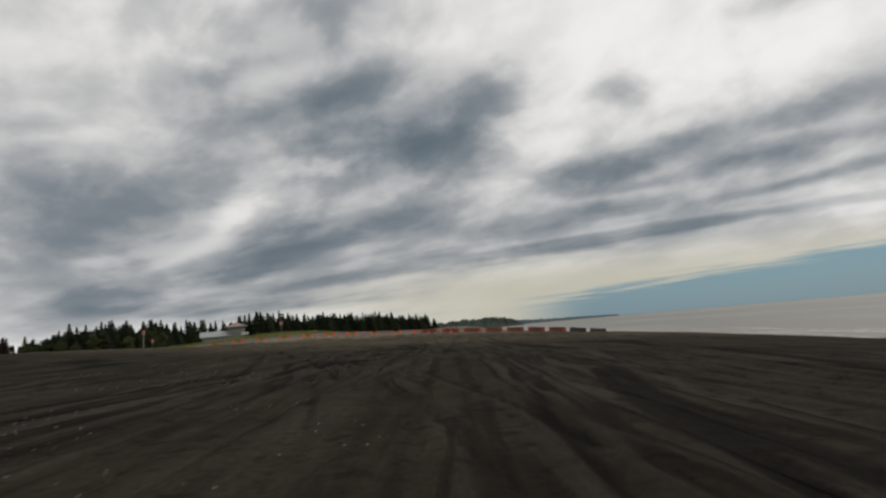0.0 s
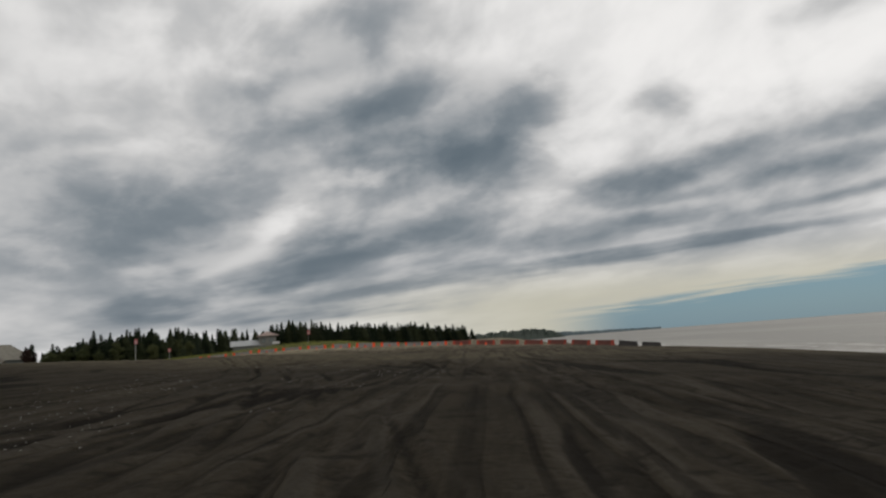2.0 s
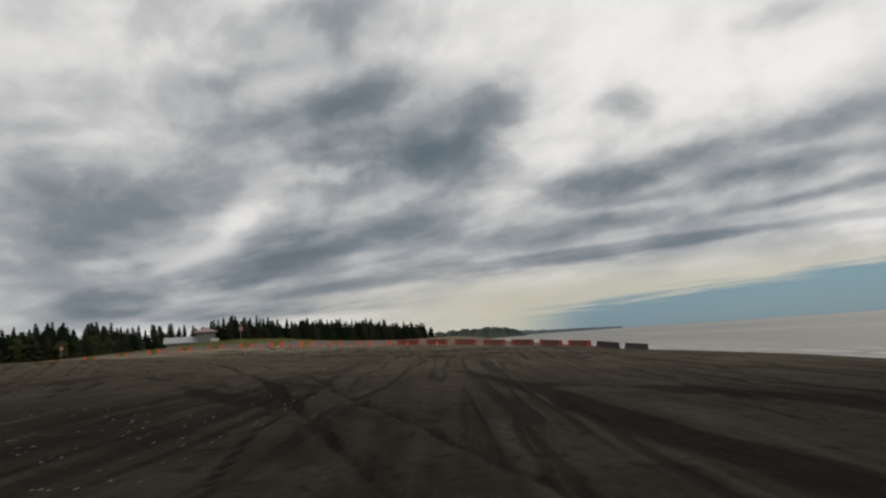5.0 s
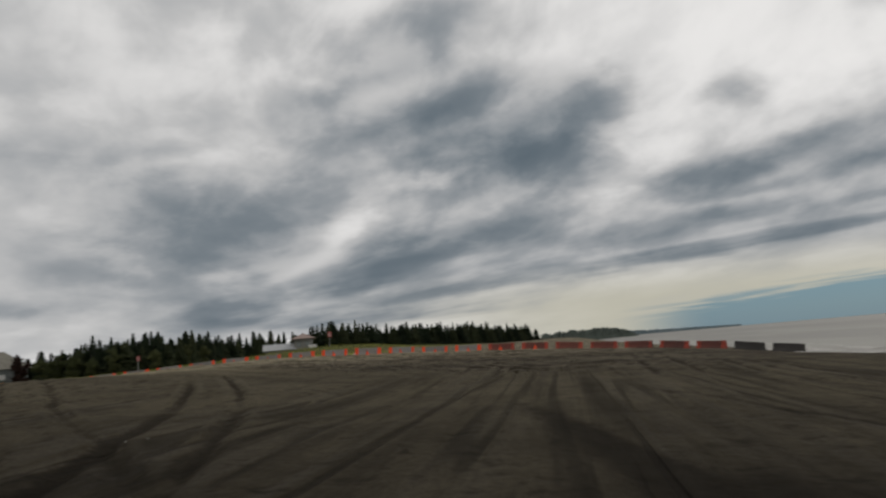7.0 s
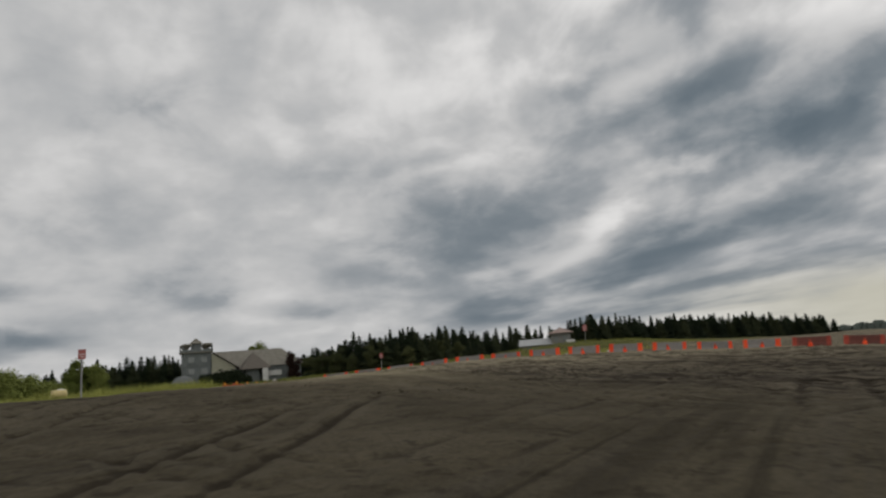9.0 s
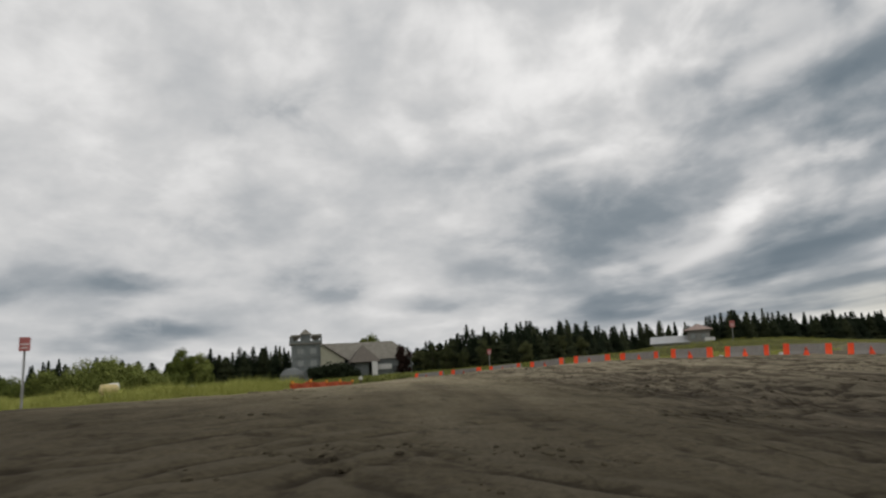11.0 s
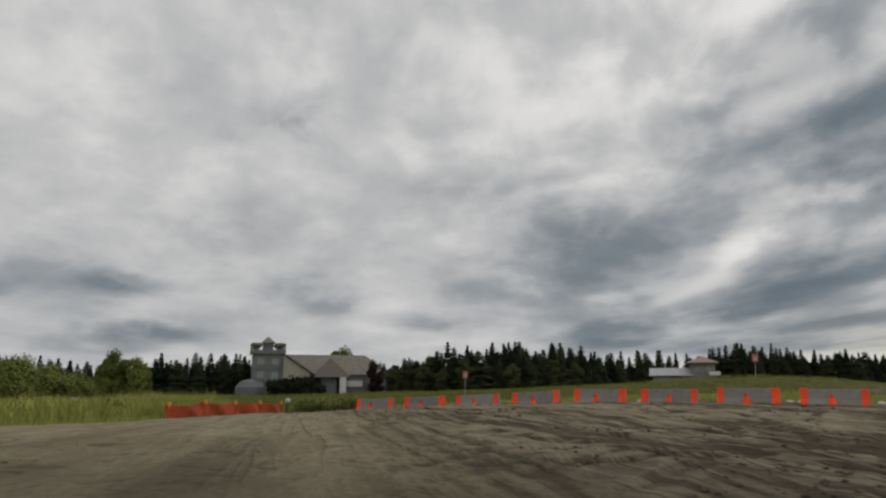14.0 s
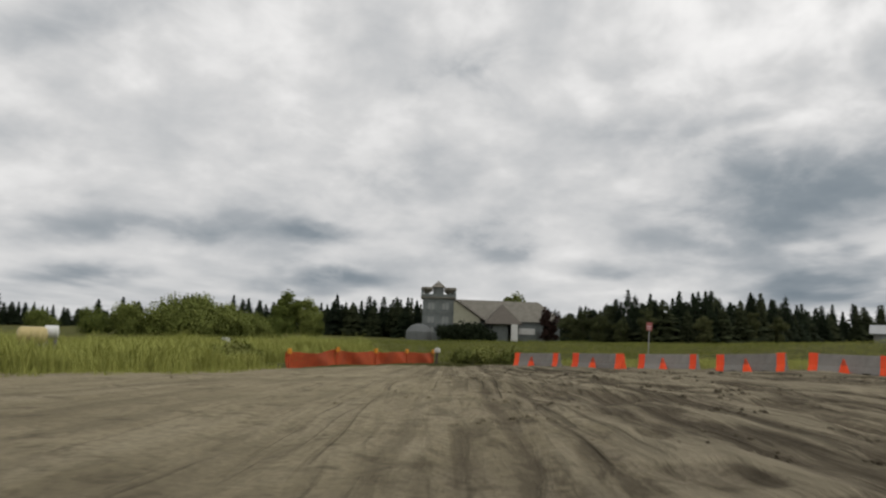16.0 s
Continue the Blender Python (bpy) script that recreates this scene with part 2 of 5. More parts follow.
def plain(name, a, b, scale, rough=0.8, bump=0.15, metal=0.0, spec=0.3, vary=0.0):
    """Two tones mixed at two scales, with fine relief."""
    n = Nodes(name, rough, metal, spec)
    big, fine = n.noise(scale, 4, 0.6), n.noise(scale * 9, 5, 0.65)
    f = n.math("ADD", n.ramp(big, 0.3, 0.7, 0.0, 0.65), n.ramp(fine, 0.3, 0.7, 0.0, 0.35))
    if vary:
        f = n.math("ADD", f, n.ramp(n.random(), 0.0, 1.0, -vary, vary), clamp=True)
    n.bump(fine, bump, 0.02)
    return n.colour(n.mix(f, a, b))


def leafy(name, dark, light, twig=(0.06, 0.045, 0.03)):
    n = Nodes(name, 0.85, 0.0, 0.05)
    f = n.math("ADD", n.math("MULTIPLY", n.island(), 0.55), n.ramp(n.random(), 0, 1, 0.0, 0.45))
    c = n.mix(f, dark, light)
    c = n.mix(n.ramp(n.noise(0.35, 3), 0.62, 0.8, 0.0, 0.35), c, twig)
    n.b.inputs["Subsurface Weight"].default_value = 0.0
    return n.colour(c)


def sand_material():
    """Dark damp beach sand that turns to pale dry sand up by the dune, with gravel, smears, damp streaks and painted
    relief shade.
    """
    n = Nodes("beach_sand", 0.95, 0.0, 0.02)
    sep = n.t.nodes.new("ShaderNodeSeparateXYZ")
    n.t.links.new(n.co.outputs["Object"], sep.inputs[0])
    x, y, z = sep.outputs
    wander = n.noise(0.05, 4, 0.6)
    # how far up the beach a place lies, along the way to the gap in the dune
    upward = n.math("ADD", n.math("MULTIPLY", x, -0.62), n.math("MULTIPLY", y, 0.78))
    upward = n.math("ADD", upward, n.math("MULTIPLY", n.math("SUBTRACT", wander, 0.5), 18.0))
    first, last = n.ramp(n.math("ADD", y, n.math("MULTIPLY", n.math("SUBTRACT", wander, 0.5), 14.0)), -46.0, -24.0), n.ramp(upward, -10.0, 24.0)
    dry = n.math("ADD", n.math("MULTIPLY", first, 0.17), n.math("MULTIPLY", last, 0.83))
    mid = n.noise(0.32, 5, 0.62)
    streak = n.noise(1.0, 5, 0.6, n.scaled((1.5, 0.085, 1.0), turn=5))
    grain = n.noise(9.0, 6, 0.7)
    lump = n.noise(1.9, 5, 0.6, warp=0.6)
    speck = n.noise(38.0, 3, 0.6)
    damp = n.mix(n.ramp(mid, 0.3, 0.7), (0.030, 0.0255, 0.0185), (0.050, 0.0425, 0.0305))
    pale = n.mix(n.ramp(mid, 0.3, 0.7), (0.258, 0.223, 0.144), (0.380, 0.329, 0.218))
    c = n.mix(dry, damp, pale)
    # streaks that fan out from the gap in the dune
    dx, dy = n.math("ADD", x, 41.0), n.math("SUBTRACT", y, 33.5)
    far = n.math("SQRT", n.math("ADD", n.math("MULTIPLY", dx, dx), n.math("MULTIPLY", dy, dy)))
    polar = n.t.nodes.new("ShaderNodeCombineXYZ")
    n.set(polar.inputs[0], n.math("MULTIPLY", n.math("ARCTAN2", dy, dx), 34.0))
    n.set(polar.inputs[1], n.math("MULTIPLY", far, 0.10))
    fan = n.noise(1.0, 3.5, 0.5, polar.outputs[0], 0.3)
    way = n.mix(n.ramp(upward, -34.0, -12.0), streak, fan)
    # narrow choppy tyre ruts along the same fan
    cut = None
    for wide, reach, lo in ((34.0, 0.065, 0.050), (62.0, 0.11, 0.06)):
        rays = n.t.nodes.new("ShaderNodeCombineXYZ")
        n.set(rays.inputs[0], n.math("MULTIPLY", n.math("ARCTAN2", dy, dx), wide))
        n.set(rays.inputs[1], n.math("MULTIPLY", far, reach))
        v = n.noise(1.0, 1.8, 0.5, rays.outputs[0], 0.12)
        v = n.ramp(n.math("ABSOLUTE", n.math("SUBTRACT", v, 0.5)), lo, 0.008)
        some = n.noise(0.33, 2, 0.5, rays.outputs[0])
        v = n.math("MULTIPLY", v, n.ramp(some, 0.40, 0.60))
        cut = v if cut is None else n.math("MAXIMUM", cut, v)
    tyre = pale_line = None
    for wide, long, turned, lo in ((0.62, 0.013, 5, 0.045), (0.85, 0.018, 12, 0.040), (0.40, 0.010, -3, 0.024)):
        v = n.noise(1.0, 1.6, 0.45, n.scaled((wide, long, 1.0), turn=turned), 0.1)
        some = n.ramp(n.noise(1.0, 2, 0.5, n.scaled((0.3, 0.045, 1.0), turn=turned)), 0.42, 0.58)
        a = n.math("MULTIPLY", n.ramp(n.math("ABSOLUTE", n.math("SUBTRACT", v, 0.5)), lo, 0.006), some)
        b = n.math("MULTIPLY", n.ramp(n.math("ABSOLUTE", n.math("SUBTRACT", v, 0.5 + 2.2 * lo)), lo, 0.006), some)
        tyre = a if tyre is None else n.math("MAXIMUM", tyre, a)
        pale_line = b if pale_line is None else n.math("MAXIMUM", pale_line, b)
    beach = n.ramp(upward, -10.0, -32.0)
    tyre, pale_line = n.math("MULTIPLY", tyre, beach), n.math("MULTIPLY", pale_line, beach)
    c = n.mix(n.math("MULTIPLY", pale_line, 0.48), c, (0.078, 0.069, 0.055))
    # churned, damper sand before the row of barriers
    side = n.math("ADD", n.math("MULTIPLY", dx, 0.622), n.math("MULTIPLY", dy, 0.783))
    cut = n.math("MULTIPLY", n.math("MULTIPLY", cut, n.ramp(upward, -38.0, -16.0)), n.ramp(side, -4.0, 2.0, 0.22, 1.0))
    churned = n.ramp(n.math("ADD", side, n.math("MULTIPLY", n.math("SUBTRACT", mid, 0.5), 9.0)), -0.5, 5.0, 0.0, 0.72)
    c = n.mix(n.math("MULTIPLY", churned, n.ramp(upward, -36.0, -14.0)), c, n.mix(n.ramp(fan, 0.35, 0.65), (0.060, 0.050, 0.039), (0.165, 0.140, 0.104)))
    c = n.mix(n.ramp(way, 0.52, 0.72, 0.0, 0.45), c, n.mix(dry, (0.068, 0.060, 0.048), (0.41, 0.360, 0.250)))
    c = n.mix(n.ramp(way, 0.50, 0.30, 0.0, 0.45), c, n.mix(dry, (0.011, 0.0095, 0.0075), (0.120, 0.102, 0.072)))
    # ruts toned by damp sand and painted shade, rims by dry crumbs and painted light
    mark = n.t.nodes.new("ShaderNodeAttribute")
    mark.attribute_name = "wheel_mark"
    rut = n.math("ADD", mark.outputs["Fac"], n.math("MULTIPLY", n.math("SUBTRACT", grain, 0.5), 0.35))
    c = n.mix(n.math("MULTIPLY", tyre, 0.55), c, (0.0085, 0.0072, 0.0056))
    clods = n.noise(1.3, 4, 0.65, n.scaled((1.0, 2.2, 1.0), turn=-50), 0.4)
    c = n.mix(n.math("MULTIPLY", n.math("MULTIPLY", churned, n.ramp(upward, -36.0, -14.0)), n.ramp(clods, 0.50, 0.36, 0.0, 0.35)), c, (0.034, 0.028, 0.022))
    bits = n.t.nodes.new("ShaderNodeCombineXYZ")
    n.set(bits.inputs[0], n.math("MULTIPLY", n.math("ARCTAN2", dy, dx), 52.0))
    n.set(bits.inputs[1], n.math("MULTIPLY", far, 0.62))
    crumbs = n.noise(1.0, 4, 0.6, bits.outputs[0], 0.3)
    loose = n.math("MULTIPLY", n.ramp(side, -3.0, 3.0, 0.12, 1.0), n.ramp(upward, -30.0, -8.0))
    # crumb hollows darkened and tops paled, ambient shading put into the colour
    c = n.mix(n.math("MULTIPLY", loose, n.ramp(crumbs, 0.45, 0.36, 0.0, 0.45)), c, n.mix(dry, (0.014, 0.0115, 0.009), (0.036, 0.029, 0.021)))
    c = n.mix(n.math("MULTIPLY", loose, n.ramp(crumbs, 0.55, 0.66, 0.0, 0.35)), c, n.mix(dry, (0.10, 0.086, 0.066), (0.29, 0.250, 0.180)))
    # tight rills of turned sand along the fan, their shaded and lit sides painted in
    furrow = n.t.nodes.new("ShaderNodeCombineXYZ")
    n.set(furrow.inputs[0], n.math("MULTIPLY", n.math("ARCTAN2", dy, dx), 105.0))
    n.set(furrow.inputs[1], n.math("MULTIPLY", far, 0.42))
    rills = n.noise(1.0, 4.5, 0.62, furrow.outputs[0], 0.5)
    turned = n.math("MULTIPLY", n.ramp(side, -2.0, 4.0, 0.14, 1.0), n.ramp(upward, -36.0, -14.0))
    c = n.mix(n.math("MULTIPLY", turned, n.ramp(rills, 0.51, 0.42, 0.0, 0.66)), c, n.mix(dry, (0.012, 0.010, 0.008), (0.050, 0.041, 0.030)))
    c = n.mix(n.math("MULTIPLY", turned, n.ramp(rills, 0.52, 0.61, 0.0, 0.6)), c, n.mix(dry, (0.085, 0.074, 0.057), (0.33, 0.285, 0.205)))
    # narrow ruts darkened in colour to paint the shade inside them
    c = n.mix(n.math("MULTIPLY", cut, 0.30), c, n.mix(dry, (0.012, 0.010, 0.008), (0.055, 0.044, 0.032)))
    # lump hollows darkened in colour, standing in for shade in the crevices
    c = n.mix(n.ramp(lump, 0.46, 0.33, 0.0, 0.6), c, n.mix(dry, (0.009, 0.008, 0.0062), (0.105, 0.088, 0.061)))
    c = n.mix(n.ramp(grain, 0.35, 0.7, 0.0, 0.5), c, n.mix(dry, (0.012, 0.0105, 0.0085), (0.130, 0.113, 0.082)))
    # rims paled and rut floors darkened, relief light painted over the damp
    c = n.mix(n.ramp(rut, -0.10, -0.55, 0.0, 0.45), c, n.mix(dry, (0.040, 0.036, 0.029), (0.42, 0.37, 0.26)))
    c = n.mix(n.ramp(rut, 0.20, 0.85, 0.0, 0.8), c, n.mix(dry, (0.0085, 0.0072, 0.0058), (0.115, 0.096, 0.068)))
    c = n.mix(n.ramp(speck, 0.69, 0.76, 0.0, 0.3), c, (0.15, 0.14, 0.12))
    # grown-over ground behind the beach
    edge = n.noise(0.22, 4, 0.6)
    inland = n.math("SUBTRACT", n.math("ADD", n.math("MULTIPLY", x, -1.0), n.math("MULTIPLY", edge, 10.0)), 41.0)
    inland = n.ramp(inland, -1.5, 2.5)
    beyond = n.ramp(n.math("ADD", n.math("ADD", y, n.math("MULTIPLY", x, -0.25)), n.math("MULTIPLY", edge, 22.0)), 72.0, 84.0)
    beyond = n.math("MULTIPLY", beyond, n.ramp(n.math("ADD", x, n.math("MULTIPLY", edge, 20.0)), 8.0, -8.0))
    green = n.math("MAXIMUM", inland, beyond)
    turf = n.mix(n.ramp(n.noise(0.6, 5), 0.3, 0.7), (0.062, 0.068, 0.022), (0.120, 0.118, 0.044))
    c = n.mix(green, c, turf)
    relief = n.math("ADD", n.math("MULTIPLY", mid, 1.5), n.math("MULTIPLY", way, 1.6))
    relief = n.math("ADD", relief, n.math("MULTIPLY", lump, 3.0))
    relief = n.math("ADD", relief, n.math("ADD", grain, n.math("MULTIPLY", speck, 0.4)))
    relief = n.math("SUBTRACT", relief, n.math("MULTIPLY", n.math("MAXIMUM", cut, n.math("MULTIPLY", tyre, 0.5)), 3.0))
    relief = n.math("ADD", relief, n.math("MULTIPLY", crumbs, n.math("MULTIPLY", loose, 2.0)))
    relief = n.math("ADD", relief, n.math("MULTIPLY", rills, n.math("MULTIPLY", turned, 8.0)))
    n.bump(relief, 0.9, 0.07)
    return n.colour(c)


def sea_material():
    n = Nodes("silty_sea_water", 0.42, 0.0, 0.30)
    chop = n.noise(1.0, 6, 0.65, n.scaled((0.35, 0.12, 1.0), turn=12))
    swell = n.noise(1.0, 4, 0.6, n.scaled((0.045, 0.012, 1.0), turn=12))
    silt = n.noise(1.0, 4, 0.55, n.scaled((0.0085, 0.0016, 1.0), turn=10))
    c = n.mix(n.ramp(swell, 0.35, 0.65), (0.112, 0.102, 0.078), (0.168, 0.156, 0.124))
    c = n.mix(n.ramp(silt, 0.42, 0.62, 0.0, 0.7), c, (0.095, 0.084, 0.064))
    c = n.mix(n.ramp(chop, 0.62, 0.72, 0.0, 0.5), c, (0.25, 0.235, 0.215))
    n.bump(chop, 0.5, 0.25)
    return n.colour(c)


SAND = sand_material()
SEA = sea_material()
FOAM = plain("sea_foam", (0.46, 0.44, 0.41), (0.24, 0.225, 0.20), 0.9, 0.7, 0.4)
CONCRETE = plain("weathered_concrete", (0.240, 0.230, 0.212), (0.150, 0.143, 0.130), 1.4, 0.9, 0.35, vary=0.25)
PALE_STONE = plain("pale_stone", (0.52, 0.51, 0.47), (0.36, 0.35, 0.32), 5.0, 0.85, 0.4)
# darker and red-brown concrete tones for the barriers towards the water
DARK_CONCRETE = plain("darker_concrete", (0.055, 0.050, 0.046), (0.032, 0.030, 0.028), 1.4, 0.8, 0.35, vary=0.2)
RED_CONCRETE = plain("red_brown_concrete", (0.155, 0.050, 0.036), (0.070, 0.036, 0.030), 0.9, 0.8, 0.35, vary=0.3)
ORANGE = plain("orange_plastic_sheet", (0.80, 0.078, 0.012), (0.62, 0.048, 0.010), 3.0, 0.55, 0.1, vary=0.3)
CONE = plain("faded_orange_rubber", (0.86, 0.085, 0.016), (0.70, 0.055, 0.016), 4.0, 0.6, 0.1, vary=0.4)
SLEEVE_DULL = plain("dull_red_plastic_sheet", (0.36, 0.050, 0.026), (0.20, 0.036, 0.022), 3.0, 0.6, 0.1, vary=0.3)
CONE_OLD = plain("dirty_orange_rubber", (0.50, 0.062, 0.020), (0.30, 0.045, 0.020), 5.0, 0.7, 0.1, vary=0.4)
NET = plain("orange_safety_net", (0.50, 0.082, 0.022), (0.24, 0.048, 0.018), 0.5, 0.8, 0.3)
POST = plain("yellow_orange_post", (0.62, 0.26, 0.02), (0.50, 0.17, 0.02), 4.0, 0.6, 0.1)
NEEDLES = leafy("spruce_needles", (0.0065, 0.0105, 0.0065), (0.020, 0.029, 0.014))
NEEDLES_PALE = leafy("grey_green_needles", (0.018, 0.025, 0.012), (0.048, 0.056, 0.026))
LEAVES = leafy("alder_leaves", (0.060, 0.082, 0.018), (0.190, 0.215, 0.060))
LEAVES_DARK = leafy("dark_shrub_leaves", (0.012, 0.018, 0.010), (0.034, 0.044, 0.022))
LEAVES_WEED = leafy("weed_leaves", (0.070, 0.088, 0.022), (0.205, 0.213, 0.066))
LEAVES_OLIVE = leafy("olive_leaves", (0.027, 0.036, 0.015), (0.092, 0.098, 0.042))
LEAVES_RED = leafy("dark_red_leaves", (0.020, 0.012, 0.010), (0.045, 0.026, 0.020))
BARK = plain("grey_brown_bark", (0.055, 0.044, 0.034), (0.095, 0.080, 0.065), 6.0, 0.95, 0.6)
GRASS_DULL = leafy("dull_turf_grass", (0.095, 0.116, 0.026), (0.255, 0.256, 0.074), (0.18, 0.152, 0.066))
GRASS = leafy("beach_rye_grass", (0.140, 0.170, 0.034), (0.370, 0.375, 0.110), (0.25, 0.215, 0.09))

# ---- helpers of this scene ----


def mesh_of(name, bm, material):
    me = bpy.data.meshes.new(name)
    bm.normal_update()
    bm.to_mesh(me)
    bm.free()
    if material is not None:
        me.materials.append(material)
    return me


def thing(name, m, label, category, group="", kind=""):
    """An Empty at the base of a thing, which carries its parts."""
    ob = new(name)
    ob.empty_display_size = 0.2
    ob.matrix_world = m
    return tagged(ob, label, category, group, kind)


def part(name, bm, material, parent, label="", m=None):
    ob = new(name, mesh_of(name, bm, material) if isinstance(bm, bmesh.types.BMesh) else bm)
    ob.parent = parent
    if m is not None:
        ob.matrix_basis = m
    return tagged(ob, label)


def solo(name, bm, material, label, category, group="", kind="", m=None):
    ob = new(name, mesh_of(name, bm, material))
    if m is not None:
        ob.matrix_world = m
    return tagged(ob, label, category, group, kind)


def box(x0, x1, y0, y1, z0, z1, bevel=0.0, bm=None):
    bm = bm or bmesh.new()
    m = Matrix.Translation(((x0 + x1) / 2, (y0 + y1) / 2, (z0 + z1) / 2)) @ Matrix.Diagonal((x1 - x0, y1 - y0, z1 - z0, 1))
    made = bmesh.ops.create_cube(bm, size=1, matrix=m)["verts"]
    if bevel:
        bmesh.ops.bevel(bm, geom=list({e for v in made for e in v.link_edges}), offset=bevel, segments=2, affect="EDGES")
    return bm


def prism(outline, x0, x1, bm=None):
    """An outline in y and z, drawn out along x."""
    bm = bm or bmesh.new()
    a = [bm.verts.new((x0, y, z)) for y, z in outline]
    b = [bm.verts.new((x1, y, z)) for y, z in outline]
    bm.faces.new(a[::-1]), bm.faces.new(b)
    for i in range(len(a)):
        j = (i + 1) % len(a)
        bm.faces.new((a[i], a[j], b[j], b[i]))
    bmesh.ops.recalc_face_normals(bm, faces=bm.faces)
    return bm


def tube(rings, sides=8, bm=None, cap=True):
    """Rings of (x, y, z, radius) joined into a tapering tube."""
    bm = bm or bmesh.new()
    loops = []
    for x, y, z, r in rings:
        loops.append([bm.verts.new((x + r * math.cos(2 * math.pi * i / sides), y + r * math.sin(2 * math.pi * i / sides), z)) for i in range(sides)])
    for a, b in zip(loops, loops[1:]):
        for i in range(sides):
            j = (i + 1) % sides
            bm.faces.new((a[i], a[j], b[j], b[i]))
    if cap:
        bm.faces.new(loops[0][::-1]), bm.faces.new(loops[-1])
    return bm


def smooth(v, lo, hi):
    t = np.clip((v - lo) / (hi - lo), 0, 1)
    return t * t * (3 - 2 * t)


def hash_noise(x, y, seed):
    """Smooth value noise in the plane, about -1 to 1."""
    rng = np.random.RandomState(seed)
    table = rng.uniform(-1, 1, (64, 64))
    ix, iy = np.floor(x).astype(int), np.floor(y).astype(int)
    fx, fy = x - ix, y - iy
    fx, fy = fx * fx * (3 - 2 * fx), fy * fy * (3 - 2 * fy)
    at = lambda i, j: table[i % 64, j % 64]
    return (at(ix, iy) * (1 - fx) * (1 - fy) + at(ix + 1, iy) * fx * (1 - fy) + at(ix, iy + 1) * (1 - fx) * fy + at(ix + 1, iy + 1) * fx * fy)


SEA_LEVEL = -2.65


def land(x, y):
    """The height of the ground without ruts."""
    x, y = np.asarray(x, float), np.asarray(y, float)
    out = x - 5.5 * smooth(x, 18, 36) * smooth(y, 25, -15)  # the beach is wider lower down
    across = np.interp(out, [-400, -150, -90, -60, -46, -35, -25, -19, -11, -4, 0, 7, 20, 30, 38, 46, 120],
                       [0.0, -0.05, -0.35, -0.62, -0.68, -0.29, 0.12, 0.35, 0.37, 0.22, 0.02, -0.32, -0.95, -1.62, -2.35, -3.3, -9.0])
    z = across + 0.0076 * np.clip(y, -120, 60)
    # the rise behind the row, with its grassy hump, and the flat that carries the wood
    keep = smooth(x, -2, -30)
    inland = smooth(y, 48, 170) * keep * smooth(x, -112, -86)
    z = z + inland * (2.55 + 0.3 * hash_noise(x / 23, y / 23, 5))
    z = z + 1.75 * np.exp(-((x + 36) / 24) ** 2 - ((y - 106) / 22) ** 2)
    # a low sandy rise on the dune side of the lower beach
    z = z + 1.12 * np.exp(-(np.clip(x + 20, -14, 40) / 11) ** 2) * smooth(y, -66, -46) * smooth(y, -12, -30)
    z = z + 0.30 * np.exp(-((x + 6) / 9) ** 2 - ((y + 15) / 9) ** 2)
    # a low swell of churned sand before the row
    z = z + 0.28 * np.exp(-((y - 24) / 8.5) ** 2) * smooth(x, 26, 10) * smooth(x, -25, -8)
    far = smooth(y, 150, 420) * smooth(x, 60, 20)
    z = z * (1 - far) + far * 2.0
    rough = 0.05 * hash_noise(x / 3.1, y / 3.1, 2) + 0.09 * hash_noise(x / 8.3, y / 8.3, 3)
    return z + rough * smooth(x, 44, 36)


def ground_at(x, y):
    return float(land(np.array([x]), np.array([y]))[0])


# where vehicles have gone: guide line up the beach and out by the gap, as a smooth curve
GUIDE = np.array([(16.5, -130), (17, -91), (18, -70), (20.2, -52), (20, -42), (17, -30), (13, -22), (6, -9.3), (0, 0), (-6, 7), (-16, 16), (-28, 25), (-40, 34), (-52, 44)], float)


def along(x, y):
    """Distance along the guide line and to its left."""
    best = np.full(x.shape, 1e9)
    s_at, d_at = np.zeros(x.shape), np.zeros(x.shape)
    run = 0.0
    for a, b in zip(GUIDE, GUIDE[1:]):
        v = b - a
        n = np.hypot(*v)
        t = np.clip(((x - a[0]) * v[0] + (y - a[1]) * v[1]) / n**2, 0, 1)
        px, py = x - a[0] - t * v[0], y - a[1] - t * v[1]
        d = np.hypot(px, py)
        side = np.where(v[0] * py - v[1] * px > 0, 1.0, -1.0)
        near = d < best
        best = np.where(near, d, best)
        s_at, d_at = np.where(near, run + t * n, s_at), np.where(near, d * side, d_at)
        run += n
    return s_at, d_at


